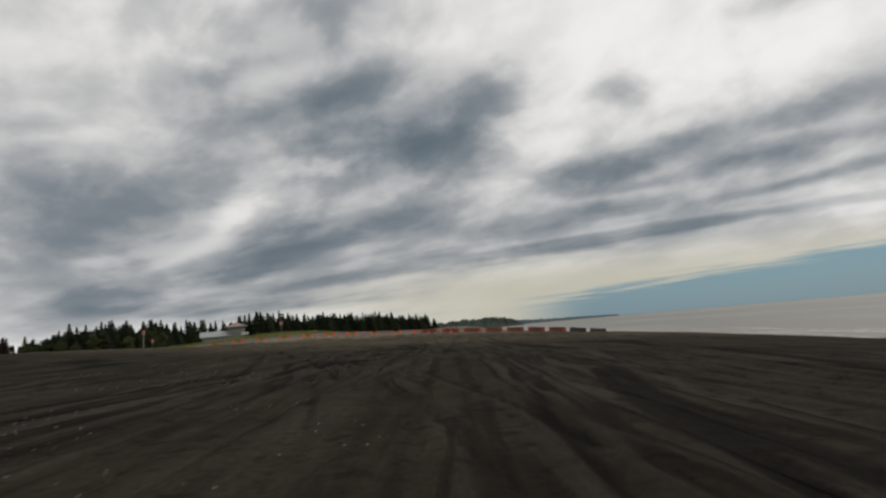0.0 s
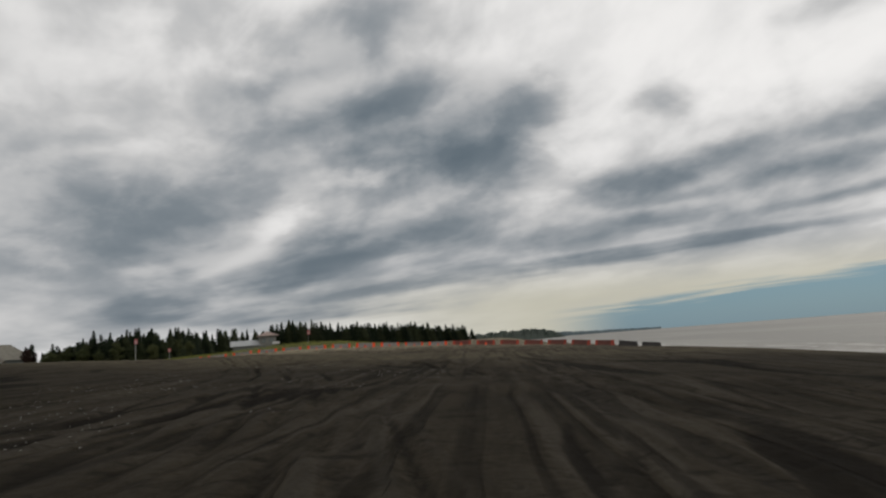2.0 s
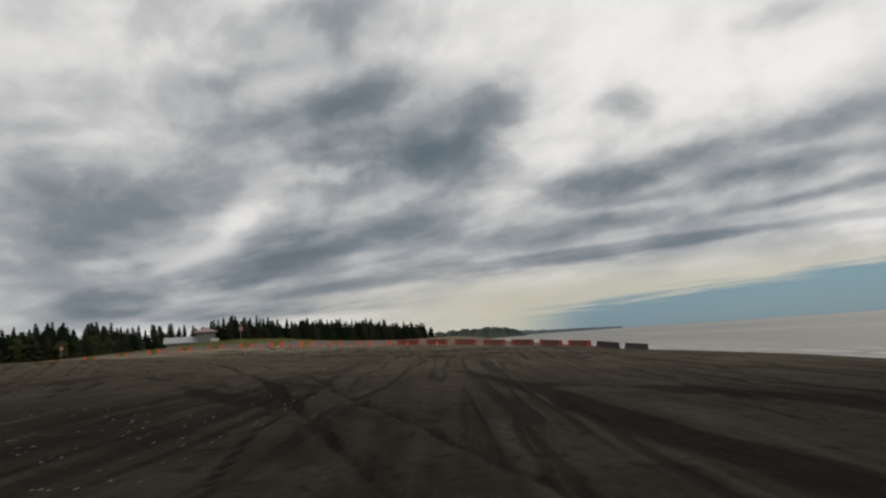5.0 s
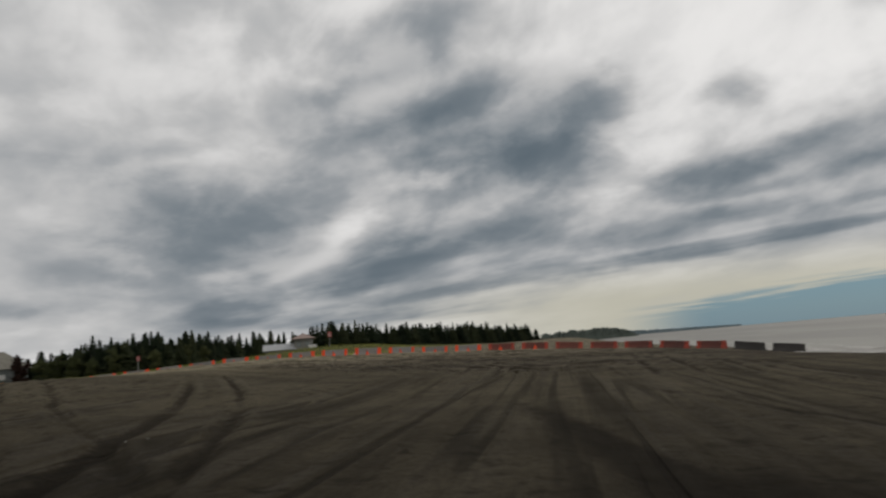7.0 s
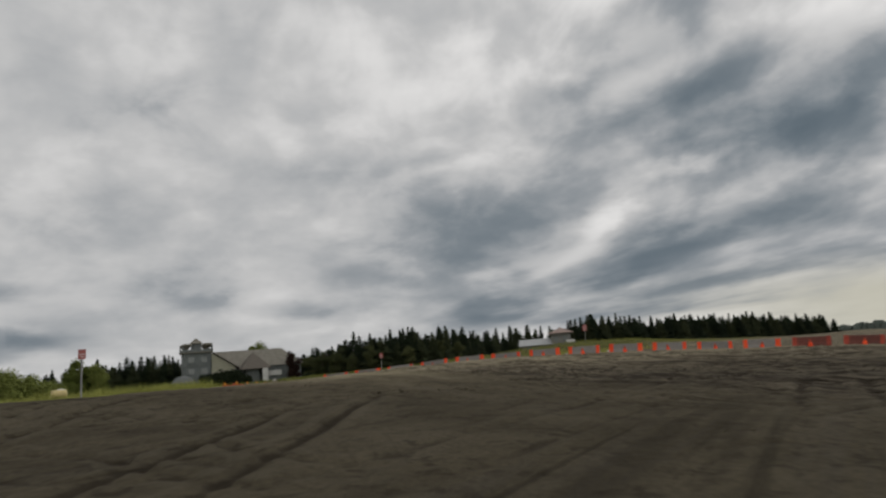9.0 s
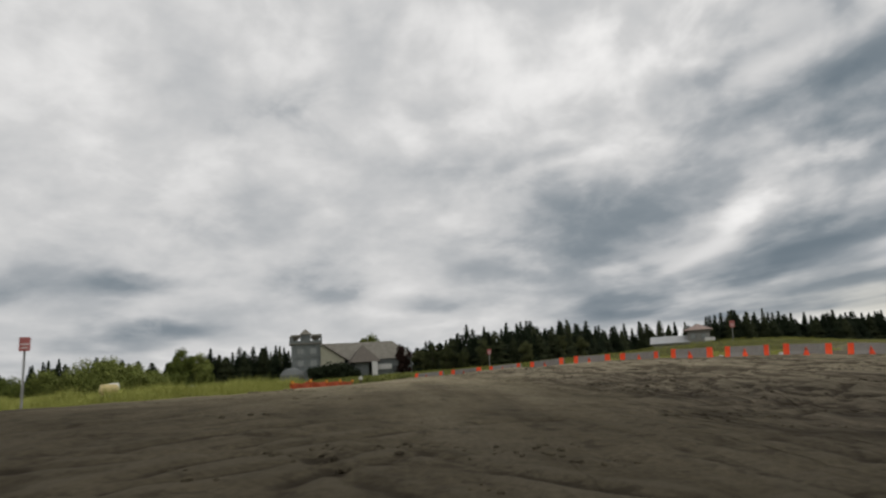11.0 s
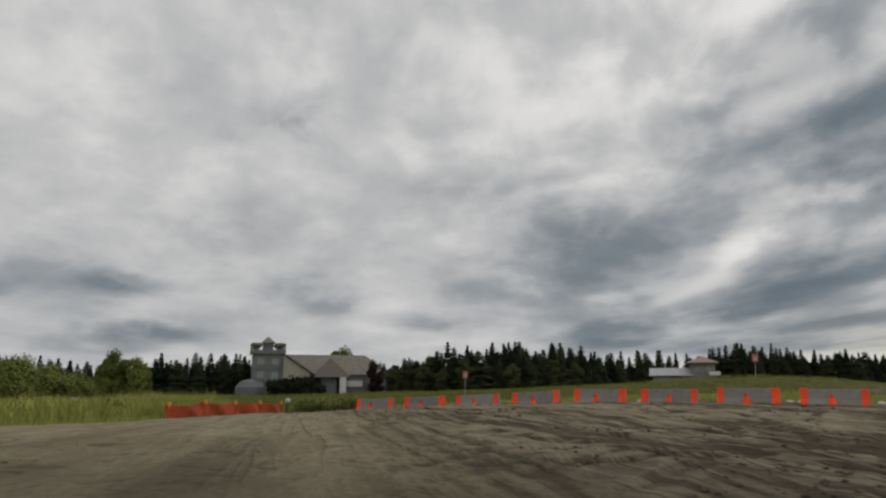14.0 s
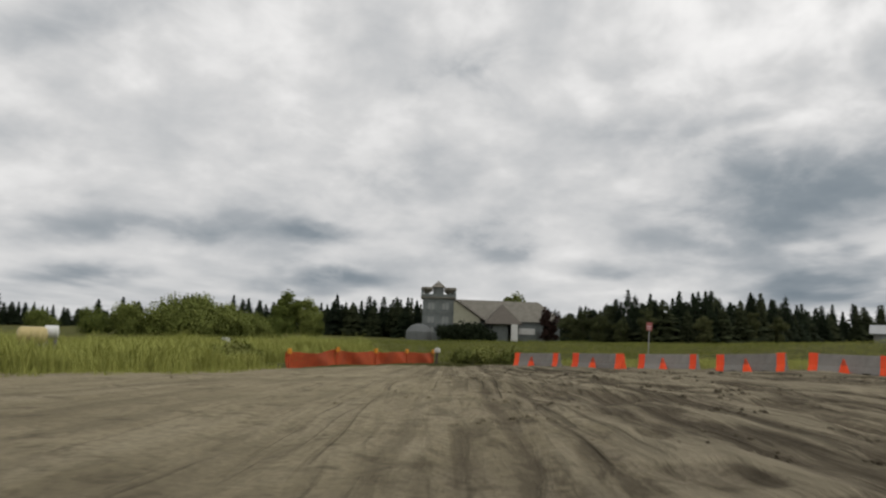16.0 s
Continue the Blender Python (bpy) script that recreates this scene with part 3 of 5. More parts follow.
def track_lines():
    """Centre lines of old vehicle tracks: along the beach, and fanning out from the gap in the dune."""
    rng = np.random.RandomState(11)
    gap = np.array((-41.0, 33.5))
    lines = []
    t = np.linspace(0, 1, 60)[:, None]
    for i in range(12):  # up and down the beach
        a, b = np.array((rng.uniform(4, 30), -135.0)), np.array((rng.uniform(-8, 34), rng.uniform(5, 32)))
        c = (a + b) / 2 + (rng.uniform(-7, 7), rng.uniform(-15, 15))
        lines.append((a * (1 - t) ** 2 + 2 * c * t * (1 - t) + b * t**2, rng.uniform(0.06, 0.12)))
    for i in range(16):  # out of the gap
        ang = radians(rng.uniform(-62, 6))
        far = rng.uniform(45, 95)
        a, b = gap + rng.normal(0, 1.3, 2), gap + far * np.array((math.cos(ang), math.sin(ang)))
        c = gap + 0.45 * far * np.array((math.cos(ang - 0.1), math.sin(ang + rng.uniform(-0.25, 0.25))))
        lines.append((a * (1 - t) ** 2 + 2 * c * t * (1 - t) + b * t**2, rng.uniform(0.07, 0.16)))
    for i in range(7):  # straight up to the gap
        ang = radians(-50 + 4.0 * i + rng.uniform(-1.5, 1.5))
        a, b = gap + rng.normal(0, 0.9, 2), gap + rng.uniform(38, 60) * np.array((math.cos(ang), math.sin(ang)))
        c = (a + b) / 2 + rng.uniform(-2.2, 2.2, 2)
        lines.append((a * (1 - t) ** 2 + 2 * c * t * (1 - t) + b * t**2, rng.uniform(0.03, 0.06)))
    for i in range(9):  # turns from the beach into the gap
        a, k = np.array((rng.uniform(10, 28), -120.0)), np.array((rng.uniform(14, 30), rng.uniform(-45, -8)))
        lines.append((a * (1 - t) ** 2 + 2 * k * t * (1 - t) + (gap + rng.normal(0, 1.0, 2)) * t**2, rng.uniform(0.08, 0.16)))
    for i in range(15):  # wide turns on the open sand before the row
        mid, r = np.array((rng.uniform(-14, 20), rng.uniform(-14, 22))), rng.uniform(6, 17)
        turn = rng.uniform(0, 6.28) + t * rng.uniform(1.2, 3.2)
        lines.append((mid + r * np.hstack((np.cos(turn), np.sin(turn) * 0.85)), rng.uniform(0.10, 0.17)))
    for i in range(9):  # tighter turns lower down
        mid, r = np.array((rng.uniform(2, 22), rng.uniform(-24, -2))), rng.uniform(5, 12)
        turn = rng.uniform(0, 6.28) + t * rng.uniform(1.0, 2.6)
        lines.append((mid + r * np.hstack((np.cos(turn), np.sin(turn))), rng.uniform(0.06, 0.10)))
    return lines


def ruts(x, y):
    """Wheel ruts and scuffs: height in metres, and how much a place is a rut (1) or a rim (-1)."""
    s, d = along(x, y)
    open_sand = smooth(y, -36, -16)
    gx, gy = x + 41.0, y - 33.5
    ang, far = np.arctan2(gy, gx), np.hypot(gx, gy)
    side = gx * 0.622 + gy * 0.783
    busy = smooth(side, -0.5, 5.0)
    up = -0.62 * x + 0.78 * y
    fan = smooth(up, -36, -16) * smooth(far, 2.5, 6)
    calm = 1 - 0.80 * fan * (1 - busy) * smooth(up, -20, 0)
    z, mark = np.zeros(x.shape), np.zeros(x.shape)
    for line, deep in track_lines():
        best, left, run = np.full(x.shape, 9.0), np.zeros(x.shape), np.zeros(x.shape)
        for k, (a, b) in enumerate(zip(line, line[1:])):
            lo, hi = np.minimum(a, b) - 2.6, np.maximum(a, b) + 2.6
            pick = np.nonzero((x > lo[0]) & (x < hi[0]) & (y > lo[1]) & (y < hi[1]))[0]
            if not len(pick):
                continue
            v = b - a
            n = np.hypot(*v)
            px, py = x[pick] - a[0], y[pick] - a[1]
            t = np.clip((px * v[0] + py * v[1]) / n**2, 0, 1)
            qx, qy = px - t * v[0], py - t * v[1]
            dist = np.hypot(qx, qy)
            near = dist < best[pick]
            at = pick[near]
            best[at] = dist[near]
            left[at] = dist[near] * np.where(v[0] * qy[near] - v[1] * qx[near] > 0, 1.0, -1.0)
            run[at] = (k + t[near]) * n
        sway = 0.22 * np.sin(run / 3.7 + deep * 90) + 0.12 * hash_noise(run / 3.1, run * 0 + deep * 777, 18)
        ends = 0.25 + 0.75 * smooth(hash_noise(run / 7.0, run * 0 + deep * 999, 17), -0.5, 0.35)
        ends = ends * calm
        for wheel in (-0.82, 0.82):
            u = np.where(best < 2.6, (left - wheel - sway * 0.5) / 0.18, 9.0)
            groove = np.exp(-u**2)
            rim = np.exp(-((u - 1.9) / 0.85) ** 2) + np.exp(-((u + 1.9) / 0.85) ** 2)
            z += ends * deep * (0.45 + 0.10 * open_sand) * (0.5 * rim - groove)
            mark += ends * deep / (0.22 - 0.10 * open_sand) * (groove - 0.6 * rim)
    # narrow, choppy ruts that fan out from the gap
    for scale, reach, thin, seed, amount in ((17.0, 5.5, 0.24, 41, 1.0), (24.0, 3.6, 0.30, 42, 0.75)):
        n = hash_noise(ang * scale + 0.25 * hash_noise(far / 4.5, ang * 9, seed + 10), far / (reach * 2.2) + 0.2 * hash_noise(ang * 20, far / 5, seed + 20), seed)
        some = smooth(hash_noise(ang * scale / 4, far / (reach * 1.5), seed + 30), -0.35 - 0.3 * busy, 0.55)
        g = np.exp(-(n / thin) ** 2)
        rim = np.exp(-((np.abs(n) - 2.0 * thin) / (0.8 * thin)) ** 2)
        depth = fan * some * amount * (0.30 + 0.70 * busy)
        z += depth * (0.02 * rim - 0.045 * g)
        mark += depth * (0.6 * g - 0.45 * rim)
    # short chopped hollows between the ruts
    chop = smooth(hash_noise(ang * 84 + 0.5 * hash_noise(far / 2.0, ang * 22, 96), far / 1.15, 95), 0.15, 0.75) * fan * (0.12 + 0.88 * busy)
    crest = smooth(hash_noise(ang * 70, far / 1.6, 97), 0.2, 0.8) * fan * busy
    z += 0.045 * crest - 0.075 * chop
    # hollows darkened and crests paled too, as painted shade
    mark += 0.95 * chop - 0.35 * crest
    # long thin tyre lines along the beach
    for wide, long, thin, seed in ((2.6, 46.0, 0.085, 51), (4.1, 60.0, 0.060, 52)):
        n = hash_noise(d / wide + 0.7 * hash_noise(s / 17.0, d * 0, seed + 5), s / long, seed)
        g = np.exp(-(n / thin) ** 2) * smooth(hash_noise(d / 3.0, s / 14.0, seed + 9), -0.25, 0.4) * (1 - fan)
        z -= 0.028 * g
        mark += 1.1 * g
    c, q = 0.83, 0.56
    u, v = x * c + y * q, y * c - x * q
    churn = 0.016 * hash_noise(u / 0.97, v / 1.03, 9) + 0.026 * hash_noise(u / 1.7 + 7, v / 1.5, 10) + 0.022 * hash_noise(d / 1.3, s / 6.0, 8)
    lumps = 0.022 * hash_noise(ang * 21, far / 3.4, 81) + 0.026 * hash_noise(ang * 33, far / 2.1 + ang * 9, 82)
    z += lumps * fan * busy * smooth(far, 8, 14)
    # lumps join the painted relief: dark when low, pale when high
    mark -= 7.0 * lumps * fan * busy
    keep = smooth(x, 34, 27)
    return (np.clip(z, -0.16, 0.10) + churn * (0.35 + 0.5 * fan + 0.7 * fan * busy)) * keep, np.clip(mark, -1, 1) * keep


def build_ground():
    def line(spans, low, high, grow=1.22):
        mid, step = [], spans[-1][2]
        for lo, hi, each in spans:
            mid += list(np.linspace(lo, hi, round((hi - lo) / each), endpoint=False))
        out, gap = [], step
        while (mid[-1] if not out else out[-1]) < high:
            gap *= grow
            out.append((mid[-1] if not out else out[-1]) + gap)
        left, gap = [], step
        while (mid[0] if not left else left[-1]) > low:
            gap *= grow
            left.append((mid[0] if not left else left[-1]) - gap)
        return np.array(left[::-1] + mid + out)

    xs, ys = line([(-44, -32, 0.16), (-32, 8, 0.115), (8, 33, 0.155)], -4200, 4200), line([(-86, -30, 0.18), (-30, -4, 0.15), (-4, 36, 0.12)], -600, 4600)
    gx, gy = np.meshgrid(xs, ys)
    z = land(gx, gy)
    near = (np.abs(gx) < 90) & (np.abs(gy) < 160)
    extra, mark = ruts(gx[near], gy[near])
    z[near] += extra
    marks = np.zeros(gx.shape)
    marks[near] = mark
    nx, ny = len(xs), len(ys)
    verts = np.stack([gx.ravel(), gy.ravel(), z.ravel()], 1)
    i = np.arange(nx * ny).reshape(ny, nx)
    faces = np.stack([i[:-1, :-1].ravel(), i[:-1, 1:].ravel(), i[1:, 1:].ravel(), i[1:, :-1].ravel()], 1)
    me = bpy.data.meshes.new("ground")
    me.from_pydata(verts.tolist(), [], faces.tolist())
    me.polygons.foreach_set("use_smooth", np.ones(len(faces), bool))
    me.materials.append(SAND)
    me.attributes.new("wheel_mark", "FLOAT", "POINT").data.foreach_set("value", marks.ravel().astype(np.float32))
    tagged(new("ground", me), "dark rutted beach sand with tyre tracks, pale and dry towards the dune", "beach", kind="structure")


build_ground()


def build_sea():
    bm = bmesh.new()
    xs = [20, 30, 38, 46, 60, 90, 150, 300, 700, 1600, 4400]
    ys = [-900, -300, -120, -60, 0, 60, 150, 400, 1000, 2400, 4700]
    grid = [[bm.verts.new((x, y, SEA_LEVEL)) for x in xs] for y in ys]
    for a, b in zip(grid, grid[1:]):
        for i in range(len(xs) - 1):
            bm.faces.new((a[i], a[i + 1], b[i + 1], b[i]))
    solo("water", bm, SEA, "grey-brown silty sea water reaching to the horizon", "sea", kind="structure")
    # low lines of surf along the edge
    bm = bmesh.new()
    rng = random.Random(4)
    reach = np.arange(24.0, 60.0, 0.1)
    for row in range(3):
        prev = None
        y = -118.0
        while y < 330:
            shore = reach[np.argmax(land(reach, np.full(reach.shape, y)) < SEA_LEVEL)]
            edge = shore + 0.5 + row * 2.6 + 0.8 * math.sin(y / 7.0 + row) + rng.uniform(-0.2, 0.2)
            w = max(0.05, 0.55 + 0.35 * math.sin(y / 5.3 + row * 2) + rng.uniform(-0.2, 0.2))
            h = SEA_LEVEL + 0.01
            cur = [bm.verts.new((edge - w, y, h)), bm.verts.new((edge, y, h + 0.03)), bm.verts.new((edge + w, y, h))]
            if prev:
                for k in range(2):
                    bm.faces.new((prev[k], prev[k + 1], cur[k + 1], cur[k]))
            prev = cur if rng.random() > 0.10 else None
            y += rng.uniform(0.9, 2.0)
    solo("surf", bm, FOAM, "thin broken lines of white surf at the water's edge", "surf", kind="stuff")


build_sea()

# ---- the row of concrete barriers ----
ROW = []  # x, y, heading of each barrier's middle


def row_points():
    x, y, s, step = -35.36, 34.31, 0.0, 0.05
    pitch, starts = 4.017, []
    pts = []
    while s < 86.0:
        h = 7.8 if s < 42 else 7.8 - (s - 42) * 1.45
        pts.append((s, x, y, h))
        x, y, s = x + step * math.cos(radians(h)), y + step * math.sin(radians(h)), s + step
    for i in range(21):
        mid = i * pitch + 1.525
        ROW.append(min(pts, key=lambda p: abs(p[0] - mid))[1:])


row_points()


def barrier_meshes():
    # a safety-shape barrier with two lifting slots under it
    half = [(0.30, 0.0), (0.30, 0.075), (0.17, 0.33), (0.085, 0.80), (0.07, 0.815)]
    outline = half + [(-y, z) for y, z in half[::-1]]
    high = [(y, z) for y, z in outline if z > 0.05]
    bm = bmesh.new()
    for a, b in ((-1.525, -0.85), (-0.55, 0.55), (0.85, 1.525)):
        prism(outline, a, b, bm)
    for a, b in ((-0.85, -0.55), (0.55, 0.85)):
        prism([(0.30, 0.085), (0.165, 0.33), (0.083, 0.80), (0.068, 0.813), (-0.068, 0.813), (-0.083, 0.80), (-0.165, 0.33), (-0.30, 0.085)], a, b, bm)
    body = mesh_of("body", bm, CONCRETE)
    t = 0.012
    skin = [(0.30 + t, 0.02), (0.30 + t, 0.08), (0.17 + t, 0.335), (0.085 + t, 0.81), (0.07, 0.83)]
    skin = skin + [(-y, z) for y, z in skin[::-1]]
    cap = mesh_of("end_sleeve", prism(skin, -0.19, 0.19), ORANGE)
    return body, cap


def build_barriers():
    body, cap = barrier_meshes()
    # darker and red-brown copies of the body, duller sleeves, for the water end
    damp = body.copy()
    damp.materials[0] = DARK_CONCRETE
    red_body = body.copy()
    red_body.materials[0] = RED_CONCRETE
    dull_cap = cap.copy()
    dull_cap.materials[0] = SLEEVE_DULL
    rng = random.Random(8)
    for i, (x, y, h) in enumerate(ROW):
        dx, dy = 1.3 * math.cos(radians(h)), 1.3 * math.sin(radians(h))
        z0, z1 = ground_at(x - dx, y - dy), ground_at(x + dx, y + dy)
        tilt = math.degrees(math.atan2(z1 - z0, 2.6))
        m = pose(x, y, (z0 + z1) / 2 - 0.03, rng.uniform(-1, 1), -tilt, h + rng.uniform(-1.5, 1.5))
        bare = i >= len(ROW) - 2
        ob = thing("concrete_barrier", m, "dark concrete barrier without sleeves, close by the water" if bare else "dark red-brown concrete barrier with dull red sleeves, towards the water" if i >= len(ROW) - 9 else "grey concrete road barrier with orange sleeves on both ends", "barrier", "row of concrete barriers")
        part("body", damp if bare else red_body if i >= len(ROW) - 9 else body, None, ob)
        for side in () if bare else (-1, 1):
            e = part("end_sleeve", *((dull_cap, None, ob, "dull red sleeve") if i >= len(ROW) - 9 else (cap, None, ob, "bright orange sleeve")), pose(side * 1.345, 0, 0))
            e.scale = (rng.uniform(0.85, 1.15), 1, rng.uniform(0.97, 1.03))


build_barriers()


def build_cones():
    bm = tube([(0, 0, 0.03, 0.21), (0, 0, 0.36, 0.12)], 14)
    cone = mesh_of("cone", bm, CONE)
    top = mesh_of("collar", tube([(0, 0, 0.36, 0.115), (0, 0, 0.60, 0.05), (0, 0, 0.62, 0.03)], 12), CONE_OLD)
    foot = mesh_of("foot", box(-0.24, 0.24, -0.24, 0.24, 0, 0.04, 0.01), CONE)
    rng = random.Random(21)
    for x, y, h in ROW[:14]:
        h2 = radians(h)
        px, py = x + 0.52 * math.sin(h2) + rng.uniform(-0.1, 0.1), y - 0.52 * math.cos(h2)
        lean = rng.uniform(-7, 7)
        ob = thing("traffic_cone", pose(px, py, ground_at(px, py) - 0.01, rng.uniform(-5, 5), lean, rng.uniform(0, 90)),
                   "short faded orange traffic cone with a dirty top", "traffic cone", "cones before the barriers")
        part("cone", cone, None, ob)
        part("collar", top, None, ob, "dirty faded top")
        part("foot", foot, None, ob)


build_cones()


def build_stones():
    rng = random.Random(51)
    spots = [(4, 1.9, 1.6), (4, 2.2, 1.9), (4, 2.5, 1.5), (6, 1.8, 1.7), (6, 2.3, 2.2), (2, 2.0, 1.9), (7, 2.0, 2.4), (0, 1.9, 3.0)]
    for i, ahead, back in spots:
        x, y, h = ROW[i]
        c, s_ = math.cos(radians(h)), math.sin(radians(h))
        px, py = x + c * ahead - s_ * back, y + s_ * ahead + c * back
        bm = bmesh.new()
        bmesh.ops.create_icosphere(bm, subdivisions=2, radius=0.2)
        for v in bm.verts:
            v.co *= 1 + 0.3 * noise.noise(v.co * 4 + Vector((i * 3.1, ahead, back)))
            v.co.z *= 0.6
        solo("stone", bm, PALE_STONE, "pale grey stone lying behind the barriers", "stone", "stones behind the barriers",
             m=pose(px, py, ground_at(px, py) + 0.06, 0, 0, rng.uniform(0, 360)))


build_stones()

# ---- the orange net fence at the gap ----


def build_net_fence():
    a, b = Vector((-36.5, 20.3, 0)), Vector((-46.4, 36.3, 0))
    n = (b - a).length
    ob = thing("net_fence", Matrix.Translation(a), "sagging orange safety net fence on yellow-orange posts", "fence")
    head = math.degrees(math.atan2((b - a).y, (b - a).x))
    ob.matrix_world = pose(a.x, a.y, 0, 0, 0, head)
    # net of strands
    bm = bmesh.new()
    rng = random.Random(3)

    def top(u):
        k = (u / n * 4) % 1.0
        return 0.74 - 0.10 * 4 * k * (1 - k) + 0.025 * math.sin(u * 1.7)

    def foot_z(u):
        p = a.lerp(b, u / n)
        return ground_at(p.x, p.y) + 0.03

    us = np.arange(0, n + 0.01, 0.11)
    grid = []
    for u in us:
        col = []
        for k in range(10):
            f = k / 9
            col.append(Vector((u, 0.10 * math.sin(u * 1.3 + f * 2) + 0.03 * math.sin(u * 3.1 + f * 3), foot_z(u) + f * top(u))))
        grid.append(col)
    w = 0.036
    for i, col in enumerate(grid):
        for k in range(9):
            p, q = col[k], col[k + 1]
            bm.faces.new([bm.verts.new(v) for v in (p - Vector((w, 0, 0)), p + Vector((w, 0, 0)), q + Vector((w, 0, 0)), q - Vector((w, 0, 0)))])
        if i + 1 < len(grid):
            for k in range(10):
                p, q = col[k], grid[i + 1][k]
                bm.faces.new([bm.verts.new(v) for v in (p - Vector((0, -0.004, w)), q - Vector((0, -0.004, w)), q + Vector((0, 0.004, w)), p + Vector((0, 0.004, w)))])
    me = mesh_of("net", bm, NET)
    part("net", me, None, ob, "orange plastic net")
    for u in (0.05, n / 4, n / 2, 3 * n / 4, n - 0.05):
        z = foot_z(u)
        lean = 0.05 * math.sin(u * 3)
        post = part("post", tube([(u, -0.08, z - 0.2, 0.05), (u + lean, -0.08, z + 0.72, 0.045)], 8), NET, ob, "dull orange post")
        part("cap", tube([(u + lean, -0.08, z + 0.66, 0.12), (u + lean, -0.08, z + 0.88, 0.11), (u + lean, -0.08, z + 0.93, 0.05)], 10), POST, post, "yellow cap")


build_net_fence()

# ---- trees ----


def spruce_meshes(seed, height, spread, mat, gaps=0.1):
    rng = random.Random(seed)
    trunk = mesh_of("trunk", tube([(0, 0, -0.4, 0.14), (0.02, 0, height * 0.5, 0.09), (0, 0.02, height * 0.97, 0.015)], 7), BARK)
    bm = bmesh.new()
    z = height * rng.uniform(0.05, 0.12)
    while z < height * 0.985:
        f = 1 - z / height
        reach = spread * (0.10 + f ** 0.85) * rng.uniform(0.72, 1.15)
        count = max(4, int(5 + 8 * f))
        start = rng.uniform(0, 6.28)
        for i in range(count):
            if rng.random() < gaps:
                continue
            a = start + 6.283 * i / count + rng.uniform(-0.3, 0.3)
            r = reach * rng.uniform(0.6, 1.15)
            ca, sa = math.cos(a), math.sin(a)
            drop = r * rng.uniform(0.15, 0.55)
            lift = rng.uniform(0.0, 0.12)
            wide = r * rng.uniform(0.22, 0.36) + 0.05
            base = Vector((0, 0, z + lift))
            tip = Vector((ca * r, sa * r, z - drop + 0.12 * r))
            mid = base.lerp(tip, 0.55) + Vector((0, 0, 0.05 * r))
            side = Vector((-sa, ca, 0)) * wide
            hang = Vector((0, 0, -rng.uniform(0.25, 0.55) * wide - 0.06))
            v = [bm.verts.new(p) for p in (base, mid + side + hang, tip, mid - side + hang, mid + Vector((0, 0, 0.03)))]
            for j, k in ((0, 1), (1, 2), (2, 3), (3, 0)):
                bm.faces.new((v[j], v[k], v[4]))
            # hanging twigs
            for _ in range(2):
                p = base.lerp(tip, rng.uniform(0.35, 1.0)) + side * rng.uniform(-0.8, 0.8)
                d = Vector((ca * 0.15 * r + rng.uniform(-0.1, 0.1), sa * 0.15 * r + rng.uniform(-0.1, 0.1), -rng.uniform(0.18, 0.42)))
                s2 = side.normalized() * rng.uniform(0.07, 0.16)
                bm.faces.new([bm.verts.new(q) for q in (p - s2, p + s2, p + d)])
        z += height * rng.uniform(0.022, 0.040)
    # leader
    bm.faces.new([bm.verts.new(q) for q in ((-0.05, 0, height * 0.95), (0.05, 0, height * 0.95), (0, 0, height * 1.03))])
    crown = mesh_of("crown", bm, mat)
    return trunk, crown


def broadleaf_meshes(seed, height, spread, mat, leaf=0.20, count=3600, low=0.04):
    rng = random.Random(seed)
    limbs = []
    bm = tube([(0, 0, -0.4, 0.16 * height / 8), (0.05, 0.03, height * 0.35, 0.11 * height / 8), (0.0, 0.1, height * 0.75, 0.03)], 7)
    for _ in range(15):
        a, z0 = rng.uniform(0, 6.28), height * rng.uniform(0.12, 0.5)
        r, z1 = spread * rng.uniform(0.35, 0.8), z0 + height * rng.uniform(0.0, 0.4)
        limbs.append((r * math.cos(a), r * math.sin(a), min(z1, height * 0.85)))
        p = Vector((0, 0, z0))
        q = Vector(limbs[-1])
        side = (q - p).cross(Vector((0, 0, 1))).normalized() * 0.05
        upw = Vector((0, 0, 0.05))
        v0 = [bm.verts.new(p + o) for o in (side, upw, -side, -upw)]
        v1 = [bm.verts.new(q + o * 0.3) for o in (side, upw, -side, -upw)]
        for i in range(4):
            j = (i + 1) % 4
            bm.faces.new((v0[i], v0[j], v1[j], v1[i]))
    trunk = mesh_of("trunk", bm, BARK)
    lumps = [((x, y, z), spread * rng.uniform(0.20, 0.42)) for x, y, z in limbs] + [((0, 0, height * 0.80), spread * 0.42), ((0, 0, height * 0.55), spread * 0.6), ((0, 0, height * 0.28), spread * 0.62), ((spread * 0.3, 0, height * 0.2), spread * 0.5), ((-spread * 0.3, 0.2, height * 0.2), spread * 0.5)]
    bm = bmesh.new()
    for _ in range(count):
        (x, y, z), r = rng.choice(lumps)
        d = Vector((rng.gauss(0, 1), rng.gauss(0, 1), rng.gauss(0, 1))).normalized() * r * rng.uniform(0.35, 1.30)
        p = Vector((x, y, z)) + Vector((d.x, d.y, d.z * 0.9))
        p.z = max(p.z, height * low * rng.uniform(0.5, 1.2))
        nrm = (d.normalized() + Vector((rng.uniform(-1, 1), rng.uniform(-1, 1), rng.uniform(-0.4, 1.2)))).normalized()
        t = nrm.orthogonal().normalized()
        b = nrm.cross(t)
        w = leaf * rng.uniform(0.6, 1.4)
        bm.faces.new([bm.verts.new(p + o) for o in (t * w, b * w * 0.7, -t * w, -b * w * 0.7)])
    return trunk, mesh_of("crown", bm, mat)


